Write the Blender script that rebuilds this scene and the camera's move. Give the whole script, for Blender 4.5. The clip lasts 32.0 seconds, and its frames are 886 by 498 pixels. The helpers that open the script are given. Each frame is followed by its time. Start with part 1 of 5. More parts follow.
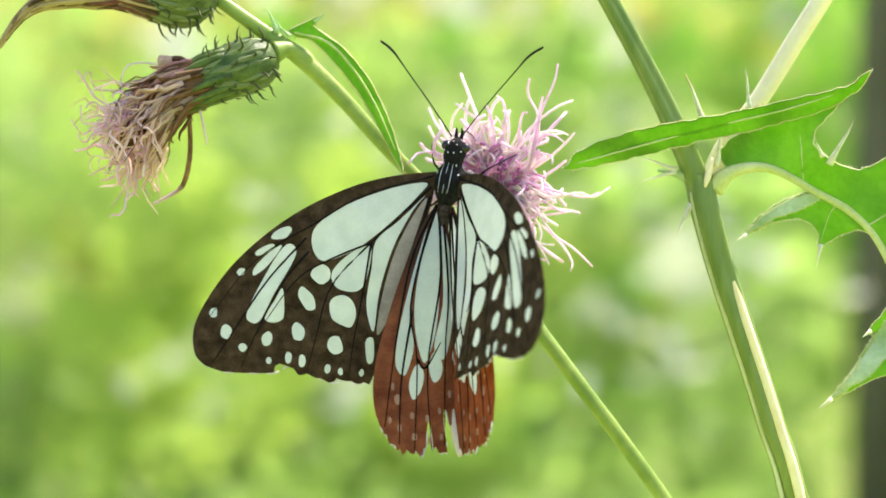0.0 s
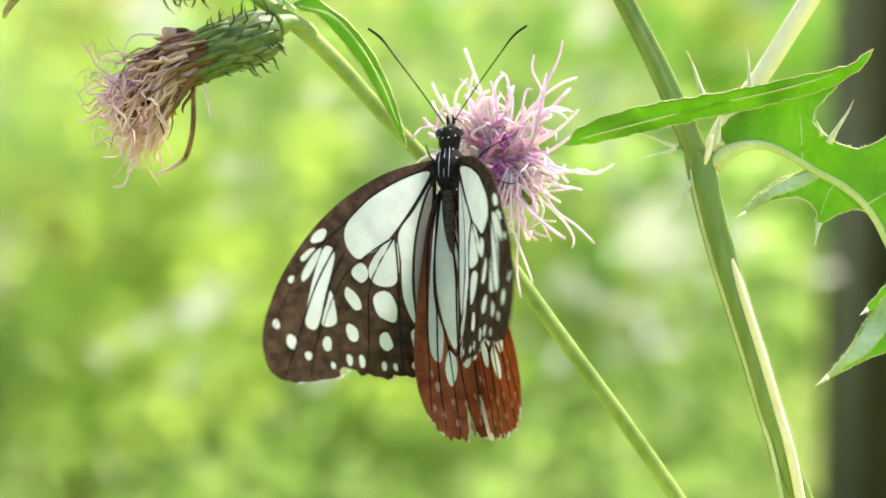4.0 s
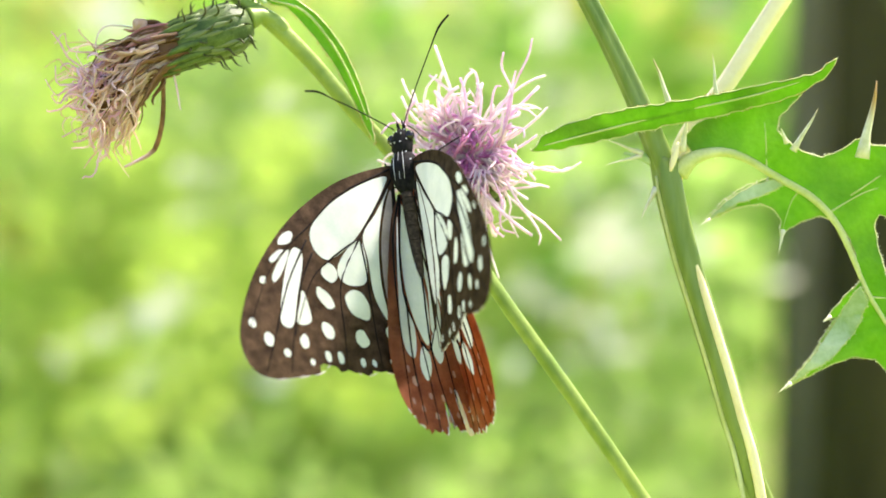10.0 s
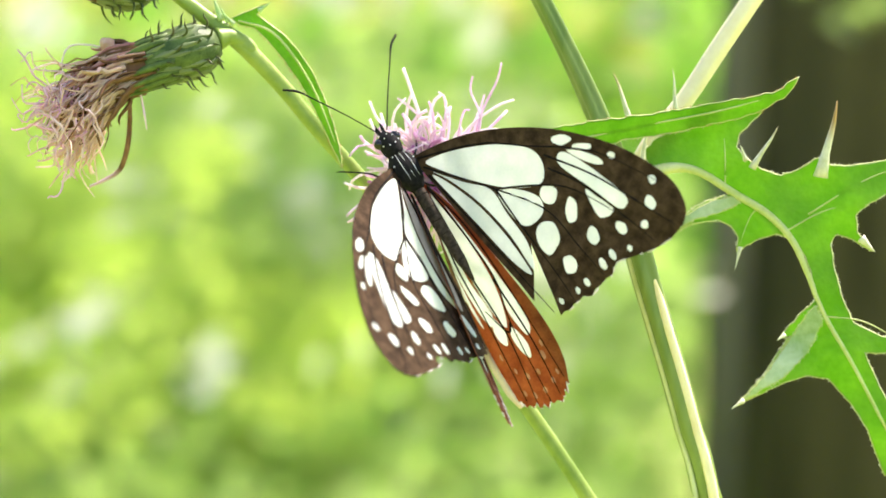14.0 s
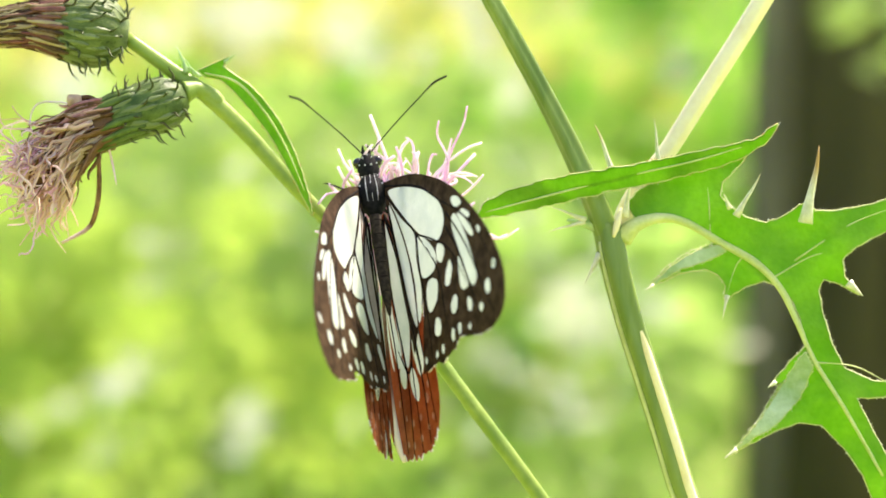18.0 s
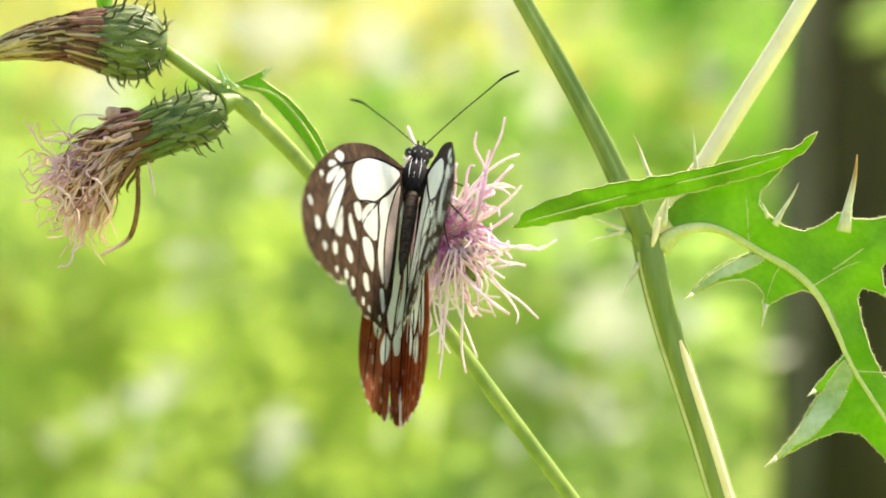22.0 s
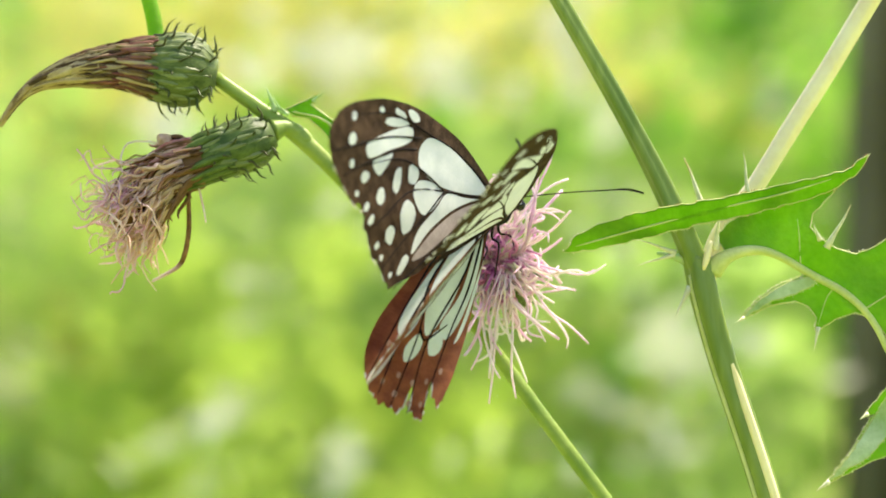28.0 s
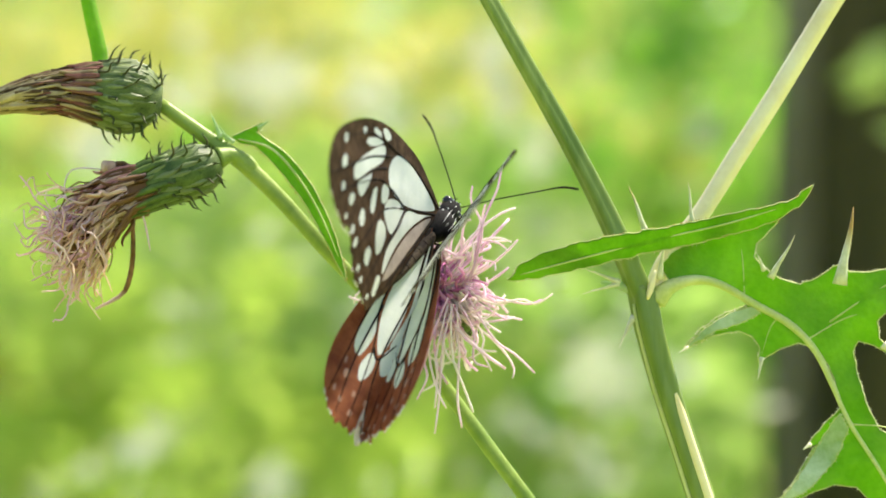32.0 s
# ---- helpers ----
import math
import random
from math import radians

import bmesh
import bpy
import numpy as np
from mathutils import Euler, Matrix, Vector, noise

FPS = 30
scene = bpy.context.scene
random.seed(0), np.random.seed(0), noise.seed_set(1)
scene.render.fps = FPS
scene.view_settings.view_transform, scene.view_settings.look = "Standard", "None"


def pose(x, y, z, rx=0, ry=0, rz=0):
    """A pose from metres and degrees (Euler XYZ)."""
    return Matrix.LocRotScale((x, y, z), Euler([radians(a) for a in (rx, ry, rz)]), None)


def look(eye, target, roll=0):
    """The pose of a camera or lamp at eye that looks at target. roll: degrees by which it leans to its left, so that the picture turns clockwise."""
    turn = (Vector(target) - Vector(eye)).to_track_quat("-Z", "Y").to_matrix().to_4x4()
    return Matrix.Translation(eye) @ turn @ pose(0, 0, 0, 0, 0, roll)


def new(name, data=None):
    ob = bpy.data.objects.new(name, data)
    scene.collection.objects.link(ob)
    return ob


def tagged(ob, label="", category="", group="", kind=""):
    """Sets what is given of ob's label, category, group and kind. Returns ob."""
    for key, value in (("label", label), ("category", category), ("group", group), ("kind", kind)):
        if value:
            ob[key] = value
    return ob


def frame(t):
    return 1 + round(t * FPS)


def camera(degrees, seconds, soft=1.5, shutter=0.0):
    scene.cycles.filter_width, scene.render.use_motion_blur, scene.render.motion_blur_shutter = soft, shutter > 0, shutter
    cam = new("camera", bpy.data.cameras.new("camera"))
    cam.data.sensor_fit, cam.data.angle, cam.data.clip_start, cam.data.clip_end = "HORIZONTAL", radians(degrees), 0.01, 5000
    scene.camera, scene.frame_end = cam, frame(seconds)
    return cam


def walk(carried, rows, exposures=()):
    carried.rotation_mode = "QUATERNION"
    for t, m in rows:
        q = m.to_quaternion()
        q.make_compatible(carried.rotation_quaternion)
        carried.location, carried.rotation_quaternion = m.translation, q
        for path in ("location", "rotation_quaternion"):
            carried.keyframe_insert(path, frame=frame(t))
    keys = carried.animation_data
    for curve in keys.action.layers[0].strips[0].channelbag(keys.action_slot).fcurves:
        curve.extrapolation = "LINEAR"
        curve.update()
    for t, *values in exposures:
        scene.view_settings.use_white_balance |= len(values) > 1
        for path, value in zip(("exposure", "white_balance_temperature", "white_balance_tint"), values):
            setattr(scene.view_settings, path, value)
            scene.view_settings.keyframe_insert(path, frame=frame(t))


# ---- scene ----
from mathutils import Quaternion
from mathutils.geometry import delaunay_2d_cdt

cam = camera(20.0, 32.0, soft=1.7)
cam.data.dof.use_dof = True
cam.data.dof.focus_distance = 0.483
cam.data.dof.aperture_fstop = 11.5
walk(cam, [
    (0, pose(0.00183, 0.00237, 0.80001, 88.333, 0.134, 1.841)),
    (0.5, pose(0.00301, 0.00161, 0.80000, 88.464, 0.290, 1.948)),
    (1, pose(0.00379, 0.00309, 0.80000, 88.358, 0.087, 1.868)),
    (1.5, pose(0.00433, 0.00313, 0.80001, 88.115, -0.055, 2.587)),
    (2, pose(0.00319, 0.00363, 0.80001, 88.302, 0.475, 2.136)),
    (2.5, pose(0.00349, 0.00324, 0.80001, 88.214, -0.027, 2.355)),
    (3, pose(0.00228, 0.00326, 0.80001, 88.035, -0.030, 1.709)),
    (3.5, pose(-0.00105, 0.00250, 0.80000, 87.738, -0.216, 1.394)),
    (5.5, pose(-0.00851, 0.00116, 0.80000, 87.816, -1.628, 0.601)),
    (6, pose(-0.00460, 0.00258, 0.80000, 87.834, -1.680, 0.570)),
    (6.5, pose(-0.00270, 0.00012, 0.80000, 87.946, -1.953, 1.387)),
    (7, pose(-0.00929, 0.00002, 0.80000, 87.838, -1.999, 0.793)),
    (7.5, pose(-0.00635, 0.00157, 0.80000, 87.815, -2.600, 0.510)),
    (8, pose(-0.00695, 0.00148, 0.80000, 87.523, -2.539, 0.248)),
    (8.5, pose(-0.00417, 0.00158, 0.80000, 87.693, -1.529, 0.256)),
    (9, pose(-0.00370, 0.00130, 0.80000, 87.710, -1.031, 0.129)),
    (9.5, pose(-0.00255, 0.00039, 0.80000, 88.135, -0.894, -0.248)),
    (10, pose(-0.00620, -0.00065, 0.80000, 87.869, -1.022, 0.163)),
    (10.5, pose(-0.00398, -0.00021, 0.80000, 88.144, -0.413, -0.248)),
    (11, pose(-0.00976, 0.00130, 0.80000, 87.753, -1.049, 0.296)),
    (11.5, pose(-0.00679, 0.00074, 0.80000, 87.535, -1.627, 1.176)),
    (12, pose(-0.01472, 0.00202, 0.80000, 87.452, -1.327, 0.483)),
    (12.5, pose(-0.01163, 0.00098, 0.80000, 87.451, -3.058, 0.515)),
    (13, pose(-0.01086, 0.00137, 0.80000, 87.953, -0.864, -1.131)),
    (13.5, pose(-0.00823, 0.00039, 0.80000, 88.097, -1.629, -0.229)),
    (14, pose(-0.01312, 0.00093, 0.80000, 88.156, -1.722, -1.575)),
    (14.5, pose(-0.01034, 0.00045, 0.80000, 88.673, -1.939, -1.035)),
    (16.5, pose(-0.00764, -0.00176, 0.80001, 88.873, -1.568, -0.537)),
    (17, pose(-0.00437, 0.00073, 0.80000, 89.375, -1.107, -0.924)),
    (17.5, pose(-0.00342, 0.00007, 0.80000, 89.298, -0.952, -0.183)),
    (18, pose(-0.00171, 0.00033, 0.80000, 89.432, -0.486, -0.616)),
    (18.5, pose(-0.00095, 0.00029, 0.80000, 89.111, -0.839, 0.094)),
    (19, pose(-0.00380, 0.00031, 0.80000, 89.136, -0.225, -0.323)),
    (19.5, pose(-0.00272, -0.00020, 0.80000, 88.890, -0.614, 0.545)),
    (20, pose(-0.00509, -0.00051, 0.80000, 88.868, -0.243, 0.047)),
    (20.5, pose(-0.00307, 0.00185, 0.80000, 88.912, -0.563, 0.290)),
    (21, pose(-0.00320, -0.00035, 0.80000, 89.345, -0.442, -0.079)),
    (21.5, pose(-0.00191, 0.00020, 0.80000, 89.430, -0.658, 0.441)),
    (22, pose(-0.00319, -0.00049, 0.80000, 89.663, -0.231, 0.096)),
    (22.5, pose(-0.00179, -0.00043, 0.80000, 89.882, -0.477, 0.299)),
    (23, pose(0.00000, 0.00000, 0.80000, 90.000, 0.000, 0.000)),
    (23.5, pose(0.00070, 0.00094, 0.80000, 89.942, -0.030, 0.215)),
    (24, pose(-0.00161, 0.00083, 0.80000, 89.895, 0.053, 0.120)),
    (24.5, pose(-0.00100, 0.00020, 0.80000, 89.879, -0.039, 0.534)),
    (25, pose(-0.00210, 0.00000, 0.80000, 89.880, -0.112, 0.350)),
    (25.5, pose(-0.00060, -0.00106, 0.80000, 90.049, 0.251, 0.882)),
    (26, pose(-0.00269, -0.00004, 0.80000, 89.874, -0.137, 1.034)),
    (26.5, pose(-0.00178, -0.00091, 0.80000, 89.911, -0.021, 1.376)),
    (28.5, pose(-0.00052, -0.00133, 0.80000, 90.252, -0.044, 1.603)),
    (29, pose(-0.00870, -0.00072, 0.80000, 90.131, -0.569, 1.136)),
    (29.5, pose(-0.00681, -0.00100, 0.80000, 90.414, -0.681, 1.027)),
    (30, pose(-0.00649, -0.00032, 0.80000, 90.550, -0.447, 0.668)),
    (30.5, pose(-0.00461, -0.00035, 0.80000, 90.806, -0.137, 0.382)),
    (31, pose(-0.00627, 0.00088, 0.80000, 90.782, -0.234, 0.055)),
    (31.5, pose(-0.00527, -0.00049, 0.80000, 90.868, -0.217, -0.072)),
    (32, pose(-0.00401, 0.00098, 0.80000, 90.852, -0.366, -0.114)),
], exposures=[(0.0, 1.36, 6800, 18), (9.0, 1.47, 6850, 20), (14.0, 1.49, 6900, 20), (20.0, 1.42, 7450, 18), (25.0, 1.24, 7550, 16), (29.0, 1.14, 7350, 12), (32.0, 1.07, 7200, 11)])

# ---- light: open shade at a wood's edge, the sun high behind the flowers ----
SUN_UP, SUN_ROUND = radians(60), radians(54)
world = bpy.data.worlds.new("sky")
scene.world = world
world.use_nodes = True
sky = world.node_tree.nodes.new("ShaderNodeTexSky")
sky.sky_type, sky.sun_disc = "NISHITA", False
sky.sun_elevation, sky.sun_rotation = SUN_UP, SUN_ROUND
world.node_tree.links.new(sky.outputs["Color"], world.node_tree.nodes["Background"].inputs["Color"])
world.node_tree.nodes["Background"].inputs["Strength"].default_value = 0.15
sun_data = bpy.data.lights.new("sun", "SUN")
sun_data.energy, sun_data.angle, sun_data.color = 4.4, radians(7), (1.0, 0.96, 0.88)
sun = new("sun", sun_data)
sun_from = Vector((math.sin(SUN_ROUND) * math.cos(SUN_UP), math.cos(SUN_ROUND) * math.cos(SUN_UP), math.sin(SUN_UP)))
sun.matrix_world = look(sun_from * 10, (0, 0, 0))


# ---- materials ----
def material(name, dark, light, scale, rough=0.5, through_light=0.0, glow=None, bump=0.15, spec=0.3, island=None, each=None, stripes=None, blend=None):
    """A noisy two-tone surface. scale: patches per metre. through_light: share that shines through a thin sheet, tinted glow.
    island, each: a third colour, mixed in by chance per island or per object. blend: (colour, axis, start, end) towards a part's end."""
    m = bpy.data.materials.new(name)
    m.use_nodes = True
    nt = m.node_tree
    n, ln = nt.nodes, nt.links
    bsdf, out = n["Principled BSDF"], n["Material Output"]
    co = n.new("ShaderNodeTexCoord")
    src = co.outputs["Object"]
    if stripes:
        mp = n.new("ShaderNodeMapping")
        mp.inputs["Scale"].default_value = stripes
        ln.new(src, mp.inputs["Vector"])
        src = mp.outputs["Vector"]
    def noise_tex(s, detail):
        t = n.new("ShaderNodeTexNoise")
        t.inputs["Scale"].default_value, t.inputs["Detail"].default_value = s, detail
        ln.new(src, t.inputs["Vector"])
        return t
    big, fine = noise_tex(scale, 3), noise_tex(scale * 7, 2)
    add = n.new("ShaderNodeMath")
    add.operation = "MULTIPLY_ADD"
    ln.new(fine.outputs["Fac"], add.inputs[0])
    add.inputs[1].default_value = 0.4
    ln.new(big.outputs["Fac"], add.inputs[2])
    ramp = n.new("ShaderNodeValToRGB")
    ramp.color_ramp.elements[0].position, ramp.color_ramp.elements[1].position = 0.5, 0.92
    ramp.color_ramp.elements[0].color, ramp.color_ramp.elements[1].color = (*dark, 1), (*light, 1)
    ln.new(add.outputs[0], ramp.inputs["Fac"])
    colour = ramp.outputs["Color"]
    def mix(fac, other):
        nonlocal colour
        x = n.new("ShaderNodeMix")
        x.data_type = "RGBA"
        ln.new(fac, x.inputs["Factor"])
        ln.new(colour, x.inputs["A"])
        x.inputs["B"].default_value = (*other, 1)
        colour = x.outputs["Result"]
    if blend:
        tint, axis, a, b = blend
        sep = n.new("ShaderNodeSeparateXYZ")
        ln.new(co.outputs["Object"], sep.inputs[0])
        wob = n.new("ShaderNodeMath")
        wob.operation = "MULTIPLY_ADD"
        ln.new(big.outputs["Fac"], wob.inputs[0])
        wob.inputs[1].default_value = (b - a) * 0.6
        ln.new(sep.outputs[axis], wob.inputs[2])
        rng = n.new("ShaderNodeMapRange")
        rng.inputs["From Min"].default_value, rng.inputs["From Max"].default_value = a + (b - a) * 0.3, b + (b - a) * 0.3
        ln.new(wob.outputs[0], rng.inputs["Value"])
        mix(rng.outputs["Result"], tint)
    if island:
        mix(n.new("ShaderNodeNewGeometry").outputs["Random Per Island"], island)
    if each:
        mix(n.new("ShaderNodeObjectInfo").outputs["Random"], each)
    ln.new(colour, bsdf.inputs["Base Color"])
    bsdf.inputs["Roughness"].default_value = rough
    bsdf.inputs["Specular IOR Level"].default_value = spec
    if bump:
        b = n.new("ShaderNodeBump")
        b.inputs["Strength"].default_value, b.inputs["Distance"].default_value = bump, 0.3 / scale
        ln.new(add.outputs[0], b.inputs["Height"])
        ln.new(b.outputs["Normal"], bsdf.inputs["Normal"])
    if through_light:
        tr, mx = n.new("ShaderNodeBsdfTranslucent"), n.new("ShaderNodeMixShader")
        if glow:
            gm = n.new("ShaderNodeMix")
            gm.data_type, gm.blend_type = "RGBA", "MIX"
            gm.inputs["Factor"].default_value = 0.65
            ln.new(colour, gm.inputs["A"])
            gm.inputs["B"].default_value = (*glow, 1)
            ln.new(gm.outputs["Result"], tr.inputs["Color"])
        else:
            ln.new(colour, tr.inputs["Color"])
        mx.inputs["Fac"].default_value = through_light
        ln.new(bsdf.outputs[0], mx.inputs[1])
        ln.new(tr.outputs[0], mx.inputs[2])
        ln.new(mx.outputs[0], out.inputs["Surface"])
    return m


WING_DARK = material("wing_dark", (0.026, 0.016, 0.009), (0.105, 0.064, 0.036), 420, 0.85, 0.2, (0.14, 0.075, 0.03), 0.3, 0.06)
WING_PALE = material("wing_pale", (0.63, 0.67, 0.63), (0.79, 0.81, 0.76), 260, 0.45, 0.45, (0.86, 0.90, 0.86), 0.08, 0.3)
# pale window tone dimmed by hand, as if the hindwing lay behind it
WING_TAN = material("wing_tan", (0.38, 0.32, 0.28), (0.54, 0.47, 0.41), 260, 0.5, 0.4, None, 0.08, 0.25)
WING_RUST = material("wing_rust", (0.11, 0.032, 0.013), (0.36, 0.125, 0.05), 300, 0.6, 0.4, (0.66, 0.22, 0.07), 0.3, 0.2,
                     blend=((0.05, 0.024, 0.013), 1, -0.024, -0.012))
WING_DOT = material("wing_dot", (0.42, 0.22, 0.13), (0.62, 0.38, 0.26), 500, 0.5, 0.35, None, 0.1)
VEIN = material("vein", (0.008, 0.006, 0.005), (0.02, 0.014, 0.01), 900, 0.85, spec=0.08)
BODY = material("body_scales", (0.006, 0.006, 0.006), (0.020, 0.018, 0.017), 1500, 0.85, bump=0.6, spec=0.12)
BODY_WHITE = material("body_white", (0.48, 0.50, 0.48), (0.72, 0.73, 0.70), 1500, 0.6)
ABDOMEN = material("abdomen", (0.025, 0.019, 0.014), (0.085, 0.062, 0.042), 1200, 0.8, bump=0.5, spec=0.12)
EYE = material("eye", (0.006, 0.005, 0.004), (0.02, 0.014, 0.01), 3000, 0.18, spec=0.5)
STEM = material("stem_green", (0.17, 0.27, 0.04), (0.31, 0.40, 0.08), 80, 0.45, bump=0.1)
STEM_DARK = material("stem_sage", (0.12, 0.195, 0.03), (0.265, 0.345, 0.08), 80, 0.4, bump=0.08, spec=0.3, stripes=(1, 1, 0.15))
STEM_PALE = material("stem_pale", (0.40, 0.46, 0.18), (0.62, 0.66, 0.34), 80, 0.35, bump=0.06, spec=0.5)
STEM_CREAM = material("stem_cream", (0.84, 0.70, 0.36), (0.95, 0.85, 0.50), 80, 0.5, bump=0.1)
LEAF = material("thistle_leaf", (0.095, 0.245, 0.016), (0.26, 0.46, 0.045), 110, 0.45, 0.52, (0.38, 0.80, 0.045), 0.4, 0.28)
LEAF_PALE = material("leaf_pale", (0.34, 0.50, 0.20), (0.70, 0.80, 0.56), 120, 0.3, 0.35, (0.45, 0.75, 0.25), 0.3, 0.6)
RIB = material("leaf_rib", (0.42, 0.50, 0.14), (0.62, 0.66, 0.28), 200, 0.5)
SPINE = material("spine", (0.55, 0.55, 0.30), (0.78, 0.76, 0.55), 500, 0.4, blend=((0.45, 0.27, 0.08), 2, 0.006, 0.011))
BRACT = material("bract_green", (0.035, 0.07, 0.010), (0.12, 0.18, 0.04), 420, 0.5, bump=0.4)
BRACT_TIP = material("bract_scale", (0.065, 0.105, 0.026), (0.29, 0.34, 0.14), 700, 0.5, bump=0.4, each=(0.15, 0.19, 0.07), spec=0.4, stripes=(0.25, 1, 0.8))
BRACT_SPINE = material("bract_spine", (0.025, 0.045, 0.010), (0.09, 0.13, 0.03), 900, 0.5, bump=0.2, each=(0.08, 0.075, 0.03), spec=0.25)
BRACT_DRY = material("bract_dry", (0.035, 0.065, 0.012), (0.16, 0.21, 0.055), 520, 0.55, bump=0.5, stripes=(0.2, 1, 1), blend=((0.15, 0.045, 0.04), 0, -0.0945, -0.0985))
FLORET = material("floret_pink", (0.88, 0.52, 0.78), (0.95, 0.80, 0.90), 600, 0.5, 0.45, None, 0.1, each=(0.97, 0.90, 0.86))
FLORET_CORE = material("floret_purple", (0.46, 0.07, 0.34), (0.76, 0.27, 0.60), 700, 0.5, 0.4, None, 0.1, each=(0.84, 0.46, 0.72))
FLORET_BROWN = material("floret_withered", (0.085, 0.038, 0.018), (0.32, 0.16, 0.075), 500, 0.75, 0.2, None, 0.6, each=(0.24, 0.12, 0.06))
FLORET_TAN = material("floret_tan", (0.70, 0.43, 0.30), (0.96, 0.76, 0.62), 420, 0.65, 0.5, None, 0.4, each=(0.93, 0.74, 0.64))
FLORET_LILAC = material("floret_lilac", (0.86, 0.42, 0.68), (0.96, 0.72, 0.87), 500, 0.5, 0.45, None, 0.1, each=(0.95, 0.82, 0.74))
FLORET_ROSE = material("floret_rose", (0.54, 0.15, 0.16), (0.80, 0.42, 0.40), 420, 0.6, 0.25, None, 0.3, each=(0.66, 0.40, 0.34))
STRAW = material("straw", (0.40, 0.28, 0.13), (0.80, 0.66, 0.42), 420, 0.75, 0.15, None, 0.7, each=(0.46, 0.34, 0.19))
# dark brown for the shaded gaps between dry florets
CREVICE_SHADE = material("crevice_shade", (0.05, 0.028, 0.016), (0.16, 0.095, 0.05), 420, 0.9, 0.0, None, 0.8)
WING_FRINGE = material("wing_fringe", (0.62, 0.56, 0.50), (0.84, 0.80, 0.74), 700, 0.6, 0.3, None, 0.2)
WING_FOLD = material("wing_fold", (0.14, 0.06, 0.03), (0.36, 0.20, 0.12), 260, 0.6, 0.3, None, 0.3, blend=((0.76, 0.66, 0.56), 1, -0.034, -0.041))
FLORET_CURL = material("floret_curl", (0.13, 0.06, 0.025), (0.40, 0.20, 0.08), 500, 0.7, 0.2, None, 0.5, blend=((0.88, 0.62, 0.76), 2, 0.0535, 0.0500))
FLORET_DRY = material("floret_dry", (0.09, 0.05, 0.028), (0.33, 0.22, 0.11), 500, 0.85, 0.1, None, 0.6, each=(0.52, 0.40, 0.23))
FLORET_WINE = material("floret_wine", (0.11, 0.034, 0.028), (0.34, 0.12, 0.10), 500, 0.7, 0.2, None, 0.4, each=(0.26, 0.12, 0.08))
FOLIAGE = material("foliage", (0.072, 0.23, 0.026), (0.41, 0.43, 0.12), 2.4, 0.42, 0.54, (0.49, 0.82, 0.155), 0.0, 0.4, island=(0.42, 0.45, 0.18))
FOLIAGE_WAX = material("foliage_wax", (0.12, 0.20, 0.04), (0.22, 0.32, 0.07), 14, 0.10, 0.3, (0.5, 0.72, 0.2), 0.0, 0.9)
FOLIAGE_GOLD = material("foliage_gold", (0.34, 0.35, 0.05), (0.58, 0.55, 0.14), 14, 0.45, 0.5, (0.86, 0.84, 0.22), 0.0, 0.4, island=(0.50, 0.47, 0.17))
# near-white leaf colour that stands in for highlights in the blur
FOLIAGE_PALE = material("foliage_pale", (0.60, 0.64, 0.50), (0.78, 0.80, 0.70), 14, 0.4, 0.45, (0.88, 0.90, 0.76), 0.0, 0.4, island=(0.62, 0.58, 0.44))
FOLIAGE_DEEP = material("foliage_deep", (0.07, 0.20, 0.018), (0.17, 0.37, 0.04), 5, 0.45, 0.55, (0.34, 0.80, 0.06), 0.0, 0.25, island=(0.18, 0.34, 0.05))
# brighter copy of the foliage, with sunlight put into its colour
FOLIAGE_SUNNY = material("foliage_sunny", (0.26, 0.40, 0.05), (0.48, 0.57, 0.13), 7, 0.45, 0.6, (0.74, 0.95, 0.18), 0.0, 0.25, island=(0.36, 0.50, 0.07))
FOLIAGE_OCHRE = material("foliage_ochre", (0.34, 0.28, 0.03), (0.55, 0.48, 0.07), 9, 0.6, 0.45, (0.75, 0.66, 0.10), 0.0, 0.2, island=(0.38, 0.36, 0.06))
GROUND = material("ground", (0.16, 0.24, 0.04), (0.36, 0.40, 0.11), 3, 0.9, bump=0.3)
# paler copy of the bark, for the trunk's lit edge
BARK_LIT = material("bark_lit", (0.13, 0.115, 0.07), (0.27, 0.235, 0.15), 9, 0.85, stripes=(2.5, 2.5, 0.4), bump=0.6)
BARK = material("bark", (0.040, 0.034, 0.010), (0.115, 0.096, 0.034), 9, 0.9, stripes=(2.5, 2.5, 0.4), bump=1.0)


# ---- shape helpers ----
def rot(axis, degrees):
    return Matrix.Rotation(radians(degrees), 4, axis)


def part(name, shape, mat, parent=None, label="", at=None, smooth=True):
    """Links (vertices, faces), or a mesh made before, as one object under its thing."""
    if isinstance(shape, bpy.types.Mesh):
        me = shape
    else:
        me = bpy.data.meshes.new(name)
        me.from_pydata([tuple(v) for v in shape[0]], [], shape[1])
        me.polygons.foreach_set("use_smooth", [smooth] * len(me.polygons))
        me.materials.append(mat)
        me.update()
    ob = new(name, me)
    ob.parent = parent
    if at is not None:
        ob.matrix_basis = at
    return tagged(ob, label)


def curve_through(pts, n):
    """n points on a smooth line through pts."""
    p = [np.array(q, float) for q in pts]
    p = [2 * p[0] - p[1], *p, 2 * p[-1] - p[-2]]
    out = []
    m = len(p) - 3
    for i in range(n):
        s = i / (n - 1) * m
        k = min(int(s), m - 1)
        u = s - k
        a, b, c, d = p[k:k + 4]
        out.append(0.5 * (2 * b + (c - a) * u + (2 * a - 5 * b + 4 * c - d) * u * u + (3 * b - a - 3 * c + d) * u ** 3))
    return out


